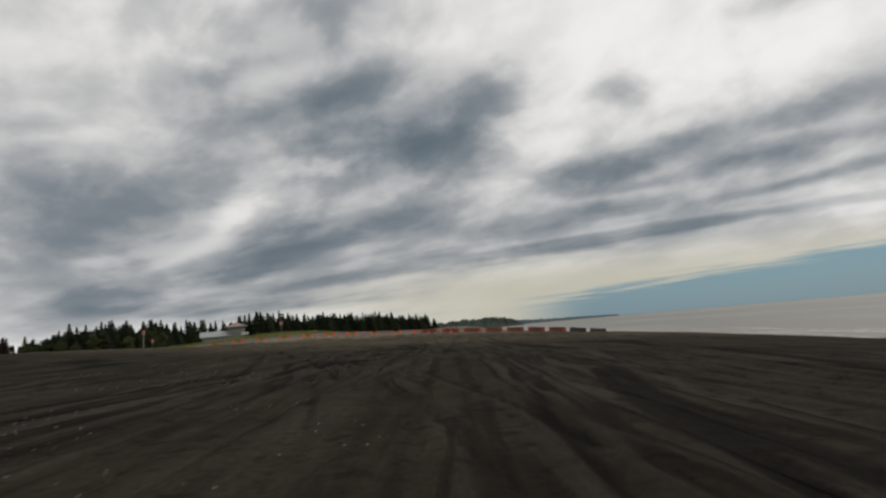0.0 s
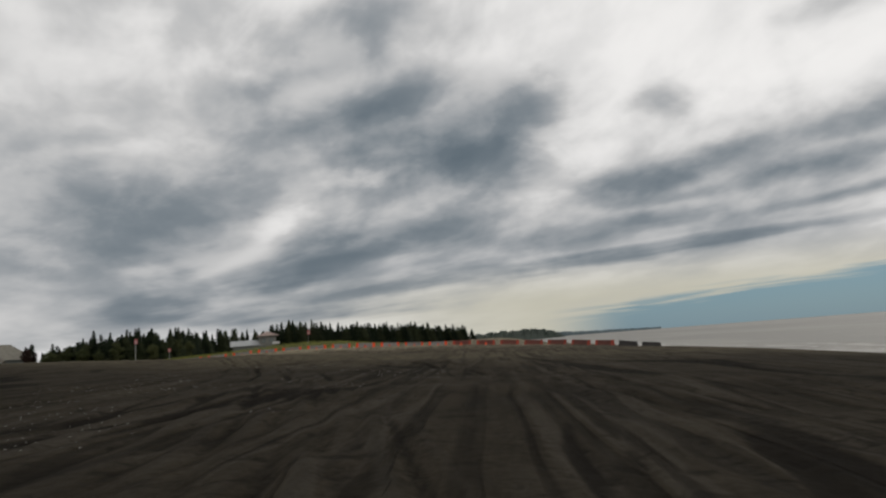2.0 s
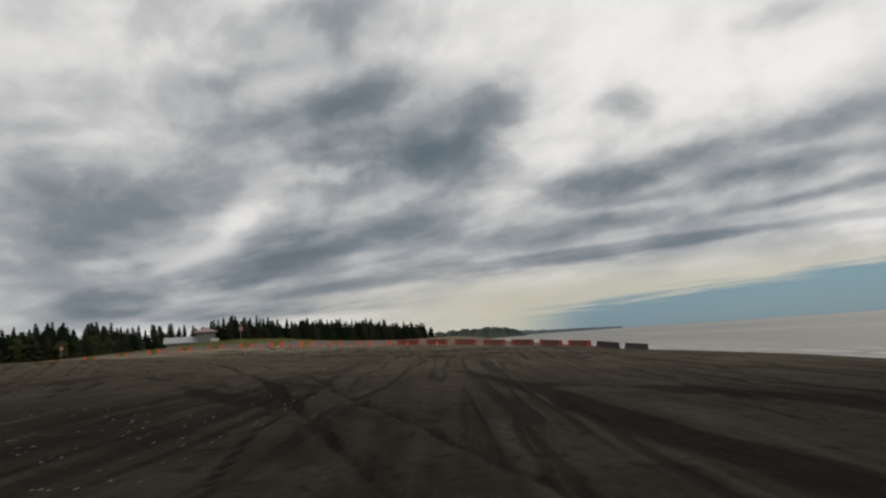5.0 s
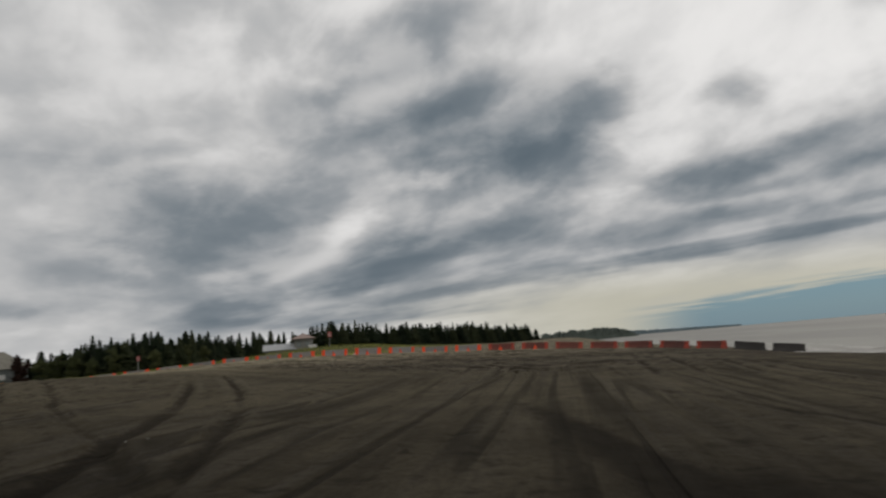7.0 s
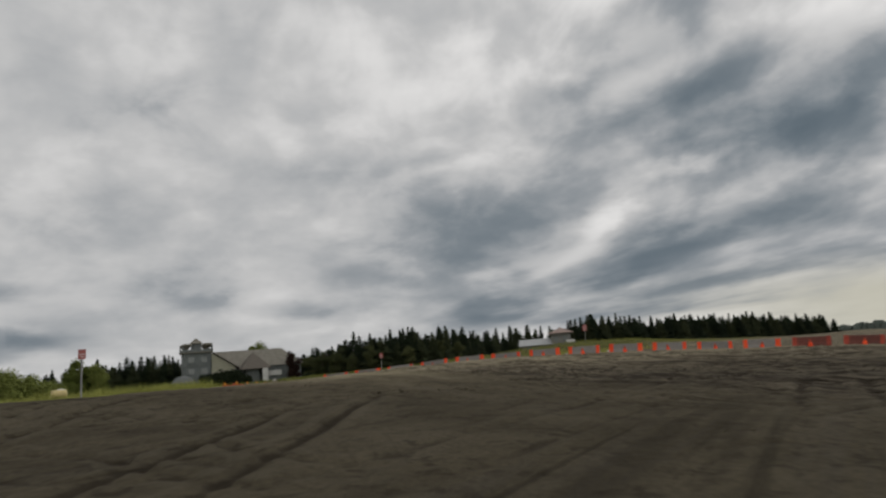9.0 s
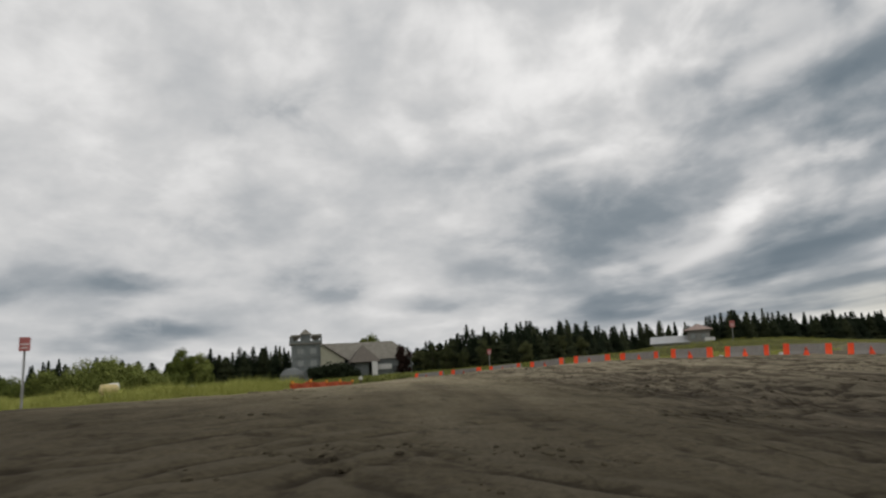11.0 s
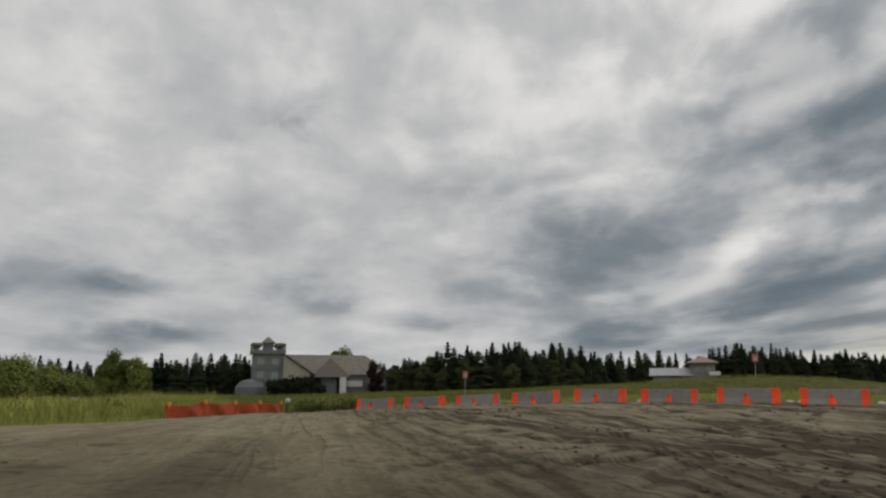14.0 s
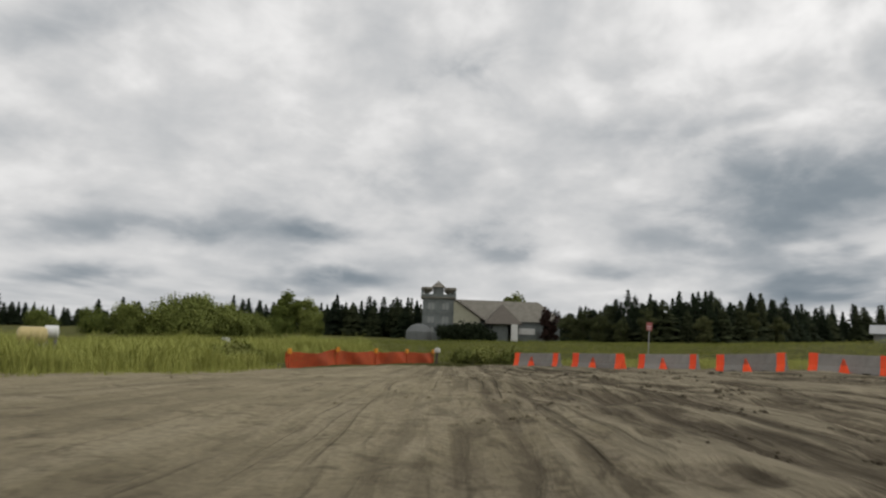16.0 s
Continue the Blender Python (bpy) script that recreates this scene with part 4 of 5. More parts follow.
SPRUCES = [spruce_meshes(100 + i, 1.0 * h, s, NEEDLES if i in (1, 3, 4, 6) else NEEDLES_PALE, g) for i, (h, s, g) in enumerate(
    [(8.0, 2.3, 0.05), (9.0, 2.1, 0.08), (7.0, 2.7, 0.04), (8.5, 1.7, 0.10), (7.5, 2.9, 0.05), (9.5, 2.0, 0.12), (6.0, 2.6, 0.04)])]
WOOD_EDGE = [broadleaf_meshes(230 + i, h, s, LEAVES_OLIVE, 0.17, 6000) for i, (h, s) in enumerate([(8.0, 2.6), (9.0, 2.3)])]
ALDERS = [broadleaf_meshes(200 + i, h, s, LEAVES, 0.15, 12000) for i, (h, s) in enumerate([(7.5, 3.4), (8.5, 2.8), (5.0, 3.6)])]


def tree(kind, meshes, x, y, scale, turn, label, category, group, z=None, sx=1.0):
    ob = thing(kind, pose(x, y, ground_at(x, y) if z is None else z, 0, 0, turn), label, category, group)
    ob.scale = (scale * sx, scale * sx, scale)
    part("trunk", meshes[0], None, ob)
    part("crown", meshes[1], None, ob)
    return ob


FAR_TREES = []


def wood(line, depth, count, seed, lo, hi, group, fade=1.0, near=5.0):
    """Spruces along a line, in a belt that reaches back to its left."""
    rng = random.Random(seed)
    line = [Vector(p) for p in line]
    lengths = [(b - a).length for a, b in zip(line, line[1:])]
    for k in range(count):
        u = (k + rng.uniform(0, 1)) / count * sum(lengths)
        for a, b, n in zip(line, line[1:], lengths):
            if u <= n:
                break
            u -= n
        p = a.lerp(b, min(1, u / n))
        back = Vector((-(b - a).y, (b - a).x)).normalized() * rng.uniform(0, 1) ** 1.3 * depth
        x, y = p.x + back.x, p.y + back.y
        s = rng.uniform(lo, hi) * (1 + (fade - 1) * (k / count))
        if back.length > near:
            FAR_TREES.append((rng.choice(SPRUCES), pose(x, y, ground_at(x, y), 0, 0, rng.uniform(0, 360)) @ Matrix.Diagonal((s * 1.35, s * 1.35, s, 1))))
            continue
        tree("spruce_tree", rng.choice(SPRUCES), x, y, s, rng.uniform(0, 360), "dark green narrow spruce tree at the edge of a wood", "tree", group, sx=rng.uniform(1.05, 1.6))


# the belt right of the small house, back along the shore
wood([(-62, 214), (-40, 250), (-14, 300), (12, 345)], 20, 330, 31, 1.15, 1.5, "spruces along the shore", 0.66, 3.0)
# the belt between the two houses
wood([(-100, 108), (-86, 103), (-70, 112), (-72, 135), (-80, 160), (-88, 192)], 22, 190, 32, 0.66, 1.06, "spruces between the houses")
wood([(-150, 80), (-131, 101)], 9, 34, 36, 0.8, 1.1, "spruces behind the towered house")
# behind the towered house and on to the other side
wood([(-205, 60), (-185, 85), (-158, 105), (-138, 128), (-116, 140), (-96, 138)], 22, 165, 33, 0.72, 1.12, "spruces behind the towered house")
wood([(-88, 192), (-78, 214), (-62, 222)], 14, 34, 34, 1.0, 1.25, "spruces behind the small house")
# thinly scattered spruces beyond the grass
wood([(-215, -25), (-205, 15), (-200, 58)], 40, 60, 35, 0.55, 1.0, "scattered spruces beyond the grass", near=0.0)


def build_back_of_wood():
    """The trees further back in the wood, which nobody could count."""
    for kind, index, mat in (("wood_crowns", 1, NEEDLES), ("wood_trunks", 0, BARK)):
        verts, faces, n = [], [], 0
        for meshes, m in FAR_TREES:
            me = meshes[index]
            co = np.empty(len(me.vertices) * 3)
            me.vertices.foreach_get("co", co)
            co = co.reshape(-1, 3) @ np.array(m.to_3x3()).T + np.array(m.translation)
            verts += co.tolist()
            faces += [tuple(v + n for v in f.vertices) for f in me.polygons]
            n += len(me.vertices)
        me = bpy.data.meshes.new(kind)
        me.from_pydata(verts, [], faces)
        me.materials.append(mat)
        tagged(new(kind, me), "dense dark spruces further back in the wood" if index else "grey trunks further back in the wood", "wood", kind="stuff")


build_back_of_wood()

for i, x, y, s, t in [(1, -113.5, 56.0, 0.97, 20), (1, -112.2, 59.0, 0.84, 140), (0, -114.5, 61.5, 0.62, 250), (2, -111.5, 31.5, 0.86, 80), (2, -109.6, 36.4, 1.12, 200), (2, -109.0, 40.4, 1.16, 310),
                      (2, -109.5, 45.0, 0.94, 60), (2, -113.0, 27.0, 0.70, 10), (2, -114.0, 20.5, 0.62, 90), (2, -110.5, 49.5, 0.72, 45), (2, -116.0, 11.5, 0.66, 15), (0, -114.0, 42.5, 0.74, 70), (2, -117.0, 4.0, 0.72, 130), (2, -112.0, 52.5, 0.66, 190)]:
    tree("alder_tree", ALDERS[i], x, y, s, t, "rounded leafy green alder tree behind tall grass", "tree", "alders beyond the grass")


for i, x, y, s, t in [(0, -98.5, 106.5, 0.72, 30), (1, -92.0, 103.5, 0.70, 120), (0, -86.5, 101.5, 0.66, 210), (1, -79.0, 105.0, 0.70, 300), (0, -71.5, 109.5, 0.62, 15), (1, -70.0, 121.0, 0.66, 75), (0, -71.5, 133.0, 0.68, 160), (1, -95.2, 104.6, 0.52, 65), (0, -82.8, 102.6, 0.50, 250)]:
    tree("birch_tree", WOOD_EDGE[i], x, y, s, t, "dull green leafy tree at the edge of the spruces", "tree", "leafy trees before the spruces")


tree("alder_tree", ALDERS[1], -130.0, 122.7, 1.47, 75, "leafy olive-green tree rising behind the roof of the house", "tree", "trees behind the house")


# ---- far land across the water ----


def far_ridge(name, pts, high, mat, label, seed, rows=3, thick=60):
    rng = random.Random(seed)
    bm = bmesh.new()
    loops = []
    steps = 220
    for i in range(steps + 1):
        u = i / steps * (len(pts) - 1)
        k = min(int(u), len(pts) - 2)
        f = u - k
        x, y = (pts[k][j] * (1 - f) + pts[k + 1][j] * f for j in (0, 1))
        h = high(i / steps) * rng.uniform(0.8, 1.2)
        loops.append([bm.verts.new(v) for v in ((x, y, SEA_LEVEL - 1), (x, y + thick * 0.2, SEA_LEVEL + h * 0.6), (x + rng.uniform(-4, 4), y + thick * 0.4, SEA_LEVEL + h), (x, y + thick, SEA_LEVEL - 1))])
    for a, b in zip(loops, loops[1:]):
        for k in range(3):
            bm.faces.new((a[k], b[k], b[k + 1], a[k + 1]))
    solo(name, bm, mat, label, "coast", kind="structure")


FAR_WOOD = plain("far_wooded_bluff", (0.022, 0.034, 0.026), (0.045, 0.058, 0.045), 0.02, 0.95, 0.0)
# blue-grey of distant haze mixed straight into the spit's colour
FAR_SPIT = plain("haze_tinted_spit", (0.060, 0.085, 0.095), (0.080, 0.105, 0.115), 0.005, 0.95, 0.0)
far_ridge("backdrop_bluff", [(10, 560), (60, 780), (110, 1000), (150, 1100)], lambda u: 9.5 * (0.75 + 0.5 * math.sin(2.6 * u)) * (1 - u ** 6) + 1.5, FAR_WOOD, "distant dark wooded bluff along the shore", 1)
far_ridge("backdrop_spit", [(250, 2600), (520, 3000), (850, 3330)], lambda u: 17 * (1 - 0.55 * u), FAR_SPIT, "long low spit of land far across the water, haze put into its colour", 2)

# ---- the towered house ----
SIDING = plain("grey_blue_siding", (0.125, 0.142, 0.138), (0.170, 0.186, 0.180), 1.5, 0.8, 0.2)
TAN = plain("tan_siding", (0.30, 0.295, 0.22), (0.36, 0.355, 0.27), 1.2, 0.85, 0.2)
SHINGLE = plain("weathered_brown_shingles", (0.135, 0.128, 0.106), (0.200, 0.188, 0.158), 1.1, 0.95, 0.5)
SHINGLE_BROWN = plain("brown_shingles", (0.125, 0.110, 0.092), (0.090, 0.080, 0.068), 2.5, 0.9, 0.3)
TRIM = plain("white_painted_trim", (0.62, 0.62, 0.60), (0.50, 0.50, 0.48), 2.0, 0.6, 0.1)
STONE = plain("grey_stone_cladding", (0.15, 0.158, 0.155), (0.10, 0.108, 0.108), 3.0, 0.9, 0.6)
# panes paled in the base colour to imitate reflected sky
PANE = Nodes("sky_toned_window_glass", 0.06, 0.0, 0.8).colour((0.19, 0.21, 0.21))
WINDOW_TRIM = plain("grey_window_trim", (0.085, 0.095, 0.095), (0.065, 0.075, 0.075), 2.0, 0.7, 0.1)
ROOF_METAL = plain("pale_grey_metal_roof", (0.36, 0.37, 0.37), (0.27, 0.28, 0.28), 0.8, 0.5, 0.1, spec=0.4)
ROOF_TAN = plain("faded_pinkish_shingles", (0.30, 0.225, 0.195), (0.22, 0.170, 0.150), 1.0, 0.9, 0.3)
PALE_WALL = plain("pale_grey_wood_wall", (0.21, 0.21, 0.195), (0.15, 0.15, 0.14), 1.2, 0.85, 0.2)
TANK_YELLOW = plain("pale_yellow_painted_steel", (0.52, 0.42, 0.19), (0.42, 0.35, 0.17), 1.5, 0.5, 0.1)
TANK_WHITE = plain("white_painted_steel", (0.66, 0.66, 0.63), (0.54, 0.54, 0.51), 1.5, 0.5, 0.1)
SIGN_RED = plain("faded_red_sign", (0.40, 0.125, 0.115), (0.32, 0.105, 0.10), 3.0, 0.5, 0.05)
SIGN_WHITE = plain("white_sign_paint", (0.62, 0.55, 0.53), (0.52, 0.46, 0.44), 3.0, 0.5, 0.05)
GALV = plain("galvanised_post", (0.30, 0.30, 0.29), (0.22, 0.22, 0.21), 5.0, 0.5, 0.1, metal=0.4)


def gable_roof(x0, x1, y0, y1, eave, ridge, over, thick=0.18, bm=None):
    """A ridge along x."""
    bm = bm or bmesh.new()
    mid = (y0 + y1) / 2
    for s, y in ((-1, y0 - over), (1, y1 + over)):
        drop = over * (ridge - eave) / (mid - y0)
        prism([(mid, ridge), (y, eave - drop), (y, eave - drop + thick), (mid, ridge + thick)], x0 - over, x1 + over, bm)
    return bm


def hip_roof(x0, x1, y0, y1, eave, peak, over, thick=0.15, ridge=0.0):
    bm = bmesh.new()
    cx, cy = (x0 + x1) / 2, (y0 + y1) / 2
    for dz in (0,):
        a = [bm.verts.new(v) for v in ((x0 - over, y0 - over, eave), (x1 + over, y0 - over, eave), (x1 + over, y1 + over, eave), (x0 - over, y1 + over, eave))]
        b = [bm.verts.new((v.co.x, v.co.y, v.co.z + thick)) for v in a]
        p, q = bm.verts.new((cx - ridge, cy, peak)), bm.verts.new((cx + ridge + 0.01, cy, peak))
        bm.faces.new(a[::-1])
        for i in range(4):
            j = (i + 1) % 4
            bm.faces.new((a[i], a[j], b[j], b[i]))
        bm.faces.new((b[0], b[1], q, p)), bm.faces.new((b[1], b[2], q)), bm.faces.new((b[2], b[3], p, q)), bm.faces.new((b[3], b[0], p))
    return bm


def window(parent, x, y, z, w, h, m=None, bars=1):
    """A window in a wall whose outer face looks to -y."""
    f = bmesh.new()
    t = 0.09
    for a in ((x - w / 2 - t, x + w / 2 + t, z - t, z), (x - w / 2 - t, x + w / 2 + t, z + h, z + h + t), (x - w / 2 - t, x - w / 2, z, z + h), (x + w / 2, x + w / 2 + t, z, z + h)):
        box(a[0], a[1], y - 0.05, y + 0.05, a[2], a[3], bm=f)
    for i in range(bars):
        bx = x - w / 2 + w * (i + 1) / (bars + 1)
        box(bx - 0.03, bx + 0.03, y - 0.045, y + 0.04, z, z + h, bm=f)
    win = part("window", f, WINDOW_TRIM, parent, m=m)
    part("pane", box(x - w / 2, x + w / 2, y - 0.015, y + 0.015, z, z + h), PANE, win, "glass with reflected sky put into its colour")
    return win


def build_towered_house():
    base = 0.35
    # its x runs along the front, away from the tower; the front looks back to the beach
    home = thing("towered_house", pose(-125.6, 92.0, base, 0, 0, 55), "grey house with a square lookout tower and brown shingled roofs", "house")
    # tower
    part("tower_wall", box(0, 6.4, 0, 6.4, -0.6, 8.6), SIDING, home, "grey-blue tower wall")
    part("tower_band", box(-0.12, 6.52, -0.12, 6.52, 5.5, 5.75), SIDING, home)
    part("tower_deck", box(-0.45, 6.85, -0.45, 6.85, 8.62, 8.9), SHINGLE, home, "overhanging lookout deck")
    posts = [(-0.2, -0.2), (6.6, -0.2), (-0.2, 6.6), (6.6, 6.6)]
    for px, py in posts:
        part("corner_post", box(px - 0.2, px + 0.2, py - 0.2, py + 0.2, 8.9, 10.3), SIDING, home)
    part("lookout_room", box(2.1, 4.3, 2.1, 4.3, 8.9, 11.0), SIDING, home)
    for a, b in (((-0.45, 2.0), (-0.45, 2.0)), ((4.6, 6.85), (-0.45, 2.0)), ((-0.45, 2.0), (4.6, 6.85)), ((4.6, 6.85), (4.6, 6.85))):
        mx, my = (a[0] + a[1]) / 2, (b[0] + b[1]) / 2
        part("turret_cap", tube([(mx, my, 9.75, 0.42), (mx, my, 10.3, 1.0), (mx, my, 10.5, 1.25), (mx, my, 10.85, 1.2), (mx, my, 10.95, 1.0)], 8), SHINGLE, home, "flared shingled cap")
        part("turret_post", tube([(mx, my, 8.9, 0.32), (mx, my, 10.15, 0.42)], 8), SIDING, home)
    for a in ((-0.45, 6.85, -0.45, -0.30), (-0.45, 6.85, 6.70, 6.85), (-0.45, -0.30, -0.30, 6.70), (6.70, 6.85, -0.30, 6.70)):
        part("rail_wall", box(*a, 8.92, 9.45), SIDING, home)
    part("lookout_roof", hip_roof(2.1, 4.3, 2.1, 4.3, 11.0, 12.5, 0.35), SHINGLE, home)
    for z in (1.2, 3.4, 6.2):
        for x in (1.7, 4.7):
            window(home, x, -0.02, z, 1.5, 1.5)
    # main wing with the tan gable towards the tower
    part("main_wall", box(6.4, 29.0, 0.6, 9.6, -0.6, 4.45), SIDING, home)
    g = prism([(0.6, 4.8), (9.6, 4.8), (5.1, 8.6)], 6.42, 6.7)
    part("gable", g, TAN, home, "tan gable")
    # ridge roof, hipped at the end away from the tower
    bm = bmesh.new()
    v = [bm.verts.new(q) for q in ((6.5, -0.1, 4.3), (6.5, 10.3, 4.3), (6.5, 5.1, 8.75), (29.9, -0.1, 4.3), (29.9, 10.3, 4.3), (25.0, 5.1, 8.75))]
    for f in ((0, 1, 2), (0, 2, 5, 3), (3, 5, 4), (1, 4, 5, 2), (0, 3, 4, 1)):
        bm.faces.new([v[k] for k in f])
    bmesh.ops.recalc_face_normals(bm, faces=bm.faces)
    part("main_roof", bm, SHINGLE, home, "brown shingled roof")
    # front gable that shows its tan face
    part("front_wing", box(6.4, 12.0, -0.7, 0.7, -0.6, 4.7), TAN, home)
    bm = prism([(-7.0, 8.15), (-13.0, 4.15), (-13.0, 4.35), (-7.0, 8.35)], -1.3, 5.0)
    bmesh.ops.transform(bm, matrix=Matrix(((0, -1, 0, 0), (1, 0, 0, 0), (0, 0, 1, 0), (0, 0, 0, 1))), verts=bm.verts)
    bmesh.ops.recalc_face_normals(bm, faces=bm.faces)
    part("front_roof", bm, SHINGLE_BROWN, home)
    bm = prism([(-6.42, 4.7), (-12.0, 4.7), (-7.0, 8.05), (-6.42, 8.0)], -0.72, -0.50)
    bmesh.ops.transform(bm, matrix=Matrix(((0, -1, 0, 0), (1, 0, 0, 0), (0, 0, 1, 0), (0, 0, 0, 1))), verts=bm.verts)
    bmesh.ops.recalc_face_normals(bm, faces=bm.faces)
    part("front_gable", bm, TAN, home, "tan gable")
    # porch with a hipped roof and white pillar
    part("porch_roof", hip_roof(13.6, 19.4, -4.2, 3.0, 3.6, 7.9, 0.8), SHINGLE_BROWN, home, "darker brown hipped porch roof")
    part("porch_wall", box(14.2, 17.4, -3.6, 0.6, -0.6, 3.6), SIDING, home)
    part("porch_pillar", box(17.9, 19.2, -5.5, -4.5, -0.6, 3.65, 0.03), TRIM, home, "white porch pillar")
    part("porch_fascia", box(19.6, 23.0, -3.4, -3.1, 1.7, 2.95, 0.03), TRIM, home, "white board beside the porch")
    part("porch_side", box(19.2, 23.4, -3.05, 0.55, -0.6, 3.3), SIDING, home)
    for x in (22.6, 25.0, 27.0):
        window(home, x, 0.57, 1.0, 1.2, 1.3)
    for x in (7.8, 10.8):
        window(home, x, -0.74, 1.1, 1.3, 1.5)
    part("round_bay", tube([(-0.6, -2.9, -0.6, 2.7), (-0.6, -2.9, 1.6, 2.7), (-0.6, -2.9, 2.8, 1.7), (-0.6, -2.9, 3.2, 0.3)], 14), STONE, home, "grey round bay beside the tower")


build_towered_house()


def build_small_house():
    z = ground_at(-66, 196) - 0.1
    home = thing("small_house", pose(-66.5, 196, z, 0, 0, 20), "pale grey two-storey house with a low metal-roofed wing", "house")
    h = 6.0
    part("wall", box(-3.2, 3.2, -3.2, 3.2, -0.5, h), PALE_WALL, home)
    part("roof", hip_roof(-3.2, 3.2, -3.2, 3.2, h, h + 2.0, 1.0), ROOF_TAN, home, "faded pinkish-brown roof")
    part("balcony", box(1.6, 4.4, -4.4, -3.2, 2.7, 3.7), TRIM, home, "white balcony")
    for x in (-1.6, 1.4):
        window(home, x, -3.22, 3.6, 1.3, 1.3)
        window(home, x, -3.22, 0.8, 1.3, 1.3)
    part("wing_wall", box(-13.0, -3.2, -3.0, 3.6, -0.5, 3.0), PALE_WALL, home)
    bm = gable_roof(-13.2, -3.2, -3.0, 3.6, 3.0, 4.7, 0.7)
    part("wing_roof", bm, ROOF_METAL, home, "pale metal roof")
    for x in (-11.0, -8.6, -6.0):
        window(home, x, -3.02, 0.9, 1.2, 1.2)


build_small_house()


def shrub(x, y, s, mat, seed, label, high=3.0, group="shrubs before the house", leaf=0.2):
    me = broadleaf_meshes(seed, high, 2.0, mat, leaf, 1800, 0.05)
    return tree("shrub", me, x, y, s, seed * 37 % 360, label, "shrub", group, z=ground_at(x, y) - 0.1)


for i, (x, y, s) in enumerate([(-118.1, 92.2, 1.0), (-117.3, 93.4, 1.2), (-116.2, 95.0, 1.3), (-115.0, 96.6, 1.3), (-113.9, 98.2, 1.2), (-113.0, 99.5, 0.95)]):
    shrub(x, y, s, LEAVES_DARK, 400 + i, "dark green dense shrub before the house")
tall = shrub(-106.2, 109.0, 1.4, LEAVES_RED, 420, "tall dark reddish leafy shrub before the house", 5.6)
tall.scale = (1.15, 1.15, 1.4)
shrub(-100.8, 117.0, 1.8, LEAVES_RED, 421, "dark reddish leafy shrub beside the house")
# low weeds on the shoulder of the gap
for i, (x, y, s) in enumerate([(-45.2, 38.2, 0.42), (-44.6, 39.6, 0.50), (-45.6, 40.8, 0.55), (-43.6, 40.9, 0.46), (-42.4, 41.8, 0.40), (-44.4, 42.6, 0.55), (-41.0, 42.4, 0.36), (-46.8, 39.4, 0.5)]):
    shrub(x, y, s, LEAVES_WEED, 440 + i, "low dull green weeds beside the way through the dune", 2.2, "weeds by the gap", 0.15)


for i, (x, y, s) in enumerate([(-42.5, 19.4, 0.55), (-44.2, 20.4, 0.62), (-45.8, 21.8, 0.60), (-40.8, 18.4, 0.48), (-47.4, 22.2, 0.62), (-44.6, 18.0, 0.58), (-39.4, 14.6, 0.42), (-41.8, 15.6, 0.46), (-43.6, 13.2, 0.50), (-40.2, 11.6, 0.44), (-38.0, 12.4, 0.36), (-42.2, 9.4, 0.46), (-37.2, 9.6, 0.38), (-39.8, 7.6, 0.42)]):
    shrub(x, y, s, LEAVES_WEED, 460 + i, "bushy green weeds among tall grass by the net fence", 2.2, "weeds by the net fence", 0.13)


# ---- signs, tanks ----


def build_sign(x, y, tall, wide, high, turn, lean, label):
    ob = thing("road_sign", pose(x, y, ground_at(x, y) - 0.05, 0, lean, turn), label, "sign", "red signs along the dune")
    part("post", tube([(0, 0, -0.2, 0.045), (0, 0, tall, 0.045)], 8), GALV, ob, "thin grey post")
    plate = part("plate", box(-wide / 2, wide / 2, -0.075, -0.05, tall - high, tall, 0.008), SIGN_RED, ob, "faded red plate")
    part("panel", box(-wide * 0.36, wide * 0.36, -0.085, -0.076, tall - high * 0.55, tall - high * 0.45), SIGN_WHITE, plate, "pale bar")
    part("panel", box(-wide * 0.30, wide * 0.30, -0.085, -0.076, tall - high * 0.80, tall - high * 0.72), SIGN_WHITE, plate, "pale bar")


build_sign(-44.3, 58.6, 3.5, 0.50, 0.70, 35, 2, "faded red sign on a thin post before the spruces")
build_sign(-27.6, 103.9, 3.2, 0.78, 1.10, 15, 3, "faded red sign on a leaning post on the grassy rise")
build_sign(-18.8, -6.4, 2.75, 0.38, 0.52, 62, 1, "square red sign on a thin post in grass")


def build_tank(x, y, length, radius, mat, turn, label, lift):
    ob = thing("storage_tank", pose(x, y, ground_at(x, y) + lift, 0, 0, turn), label, "tank")
    n, rings = 20, []
    for i in range(n + 1):
        u = -1 + 2 * i / n
        r = radius * min(1.0, math.sqrt(max(0.0, 1 - max(0, (abs(u) - 0.72) / 0.28) ** 2)))
        rings.append((0, 0, u * length / 2, max(r, 0.02)))
    bm = tube(rings, 18)
    bmesh.ops.transform(bm, matrix=Matrix.Translation((0, 0, radius + 0.25)) @ Matrix.Rotation(radians(90), 4, "Y"), verts=bm.verts)
    for f in bm.faces:
        f.smooth = True
    part("shell", bm, mat, ob)
    for s in (-0.3, 0.3):
        part("saddle", box(s * length - 0.1, s * length + 0.1, -radius * 0.7, radius * 0.7, -lift - 0.1, radius * 0.55), CONCRETE, ob)


build_tank(-48.2, 11.0, 1.5, 0.46, TANK_YELLOW, 60, "pale yellow storage tank half hidden in tall grass", 0.82)
build_tank(-49.6, 12.1, 0.8, 0.36, TANK_WHITE, 80, "white storage tank half hidden in tall grass", 1.1)


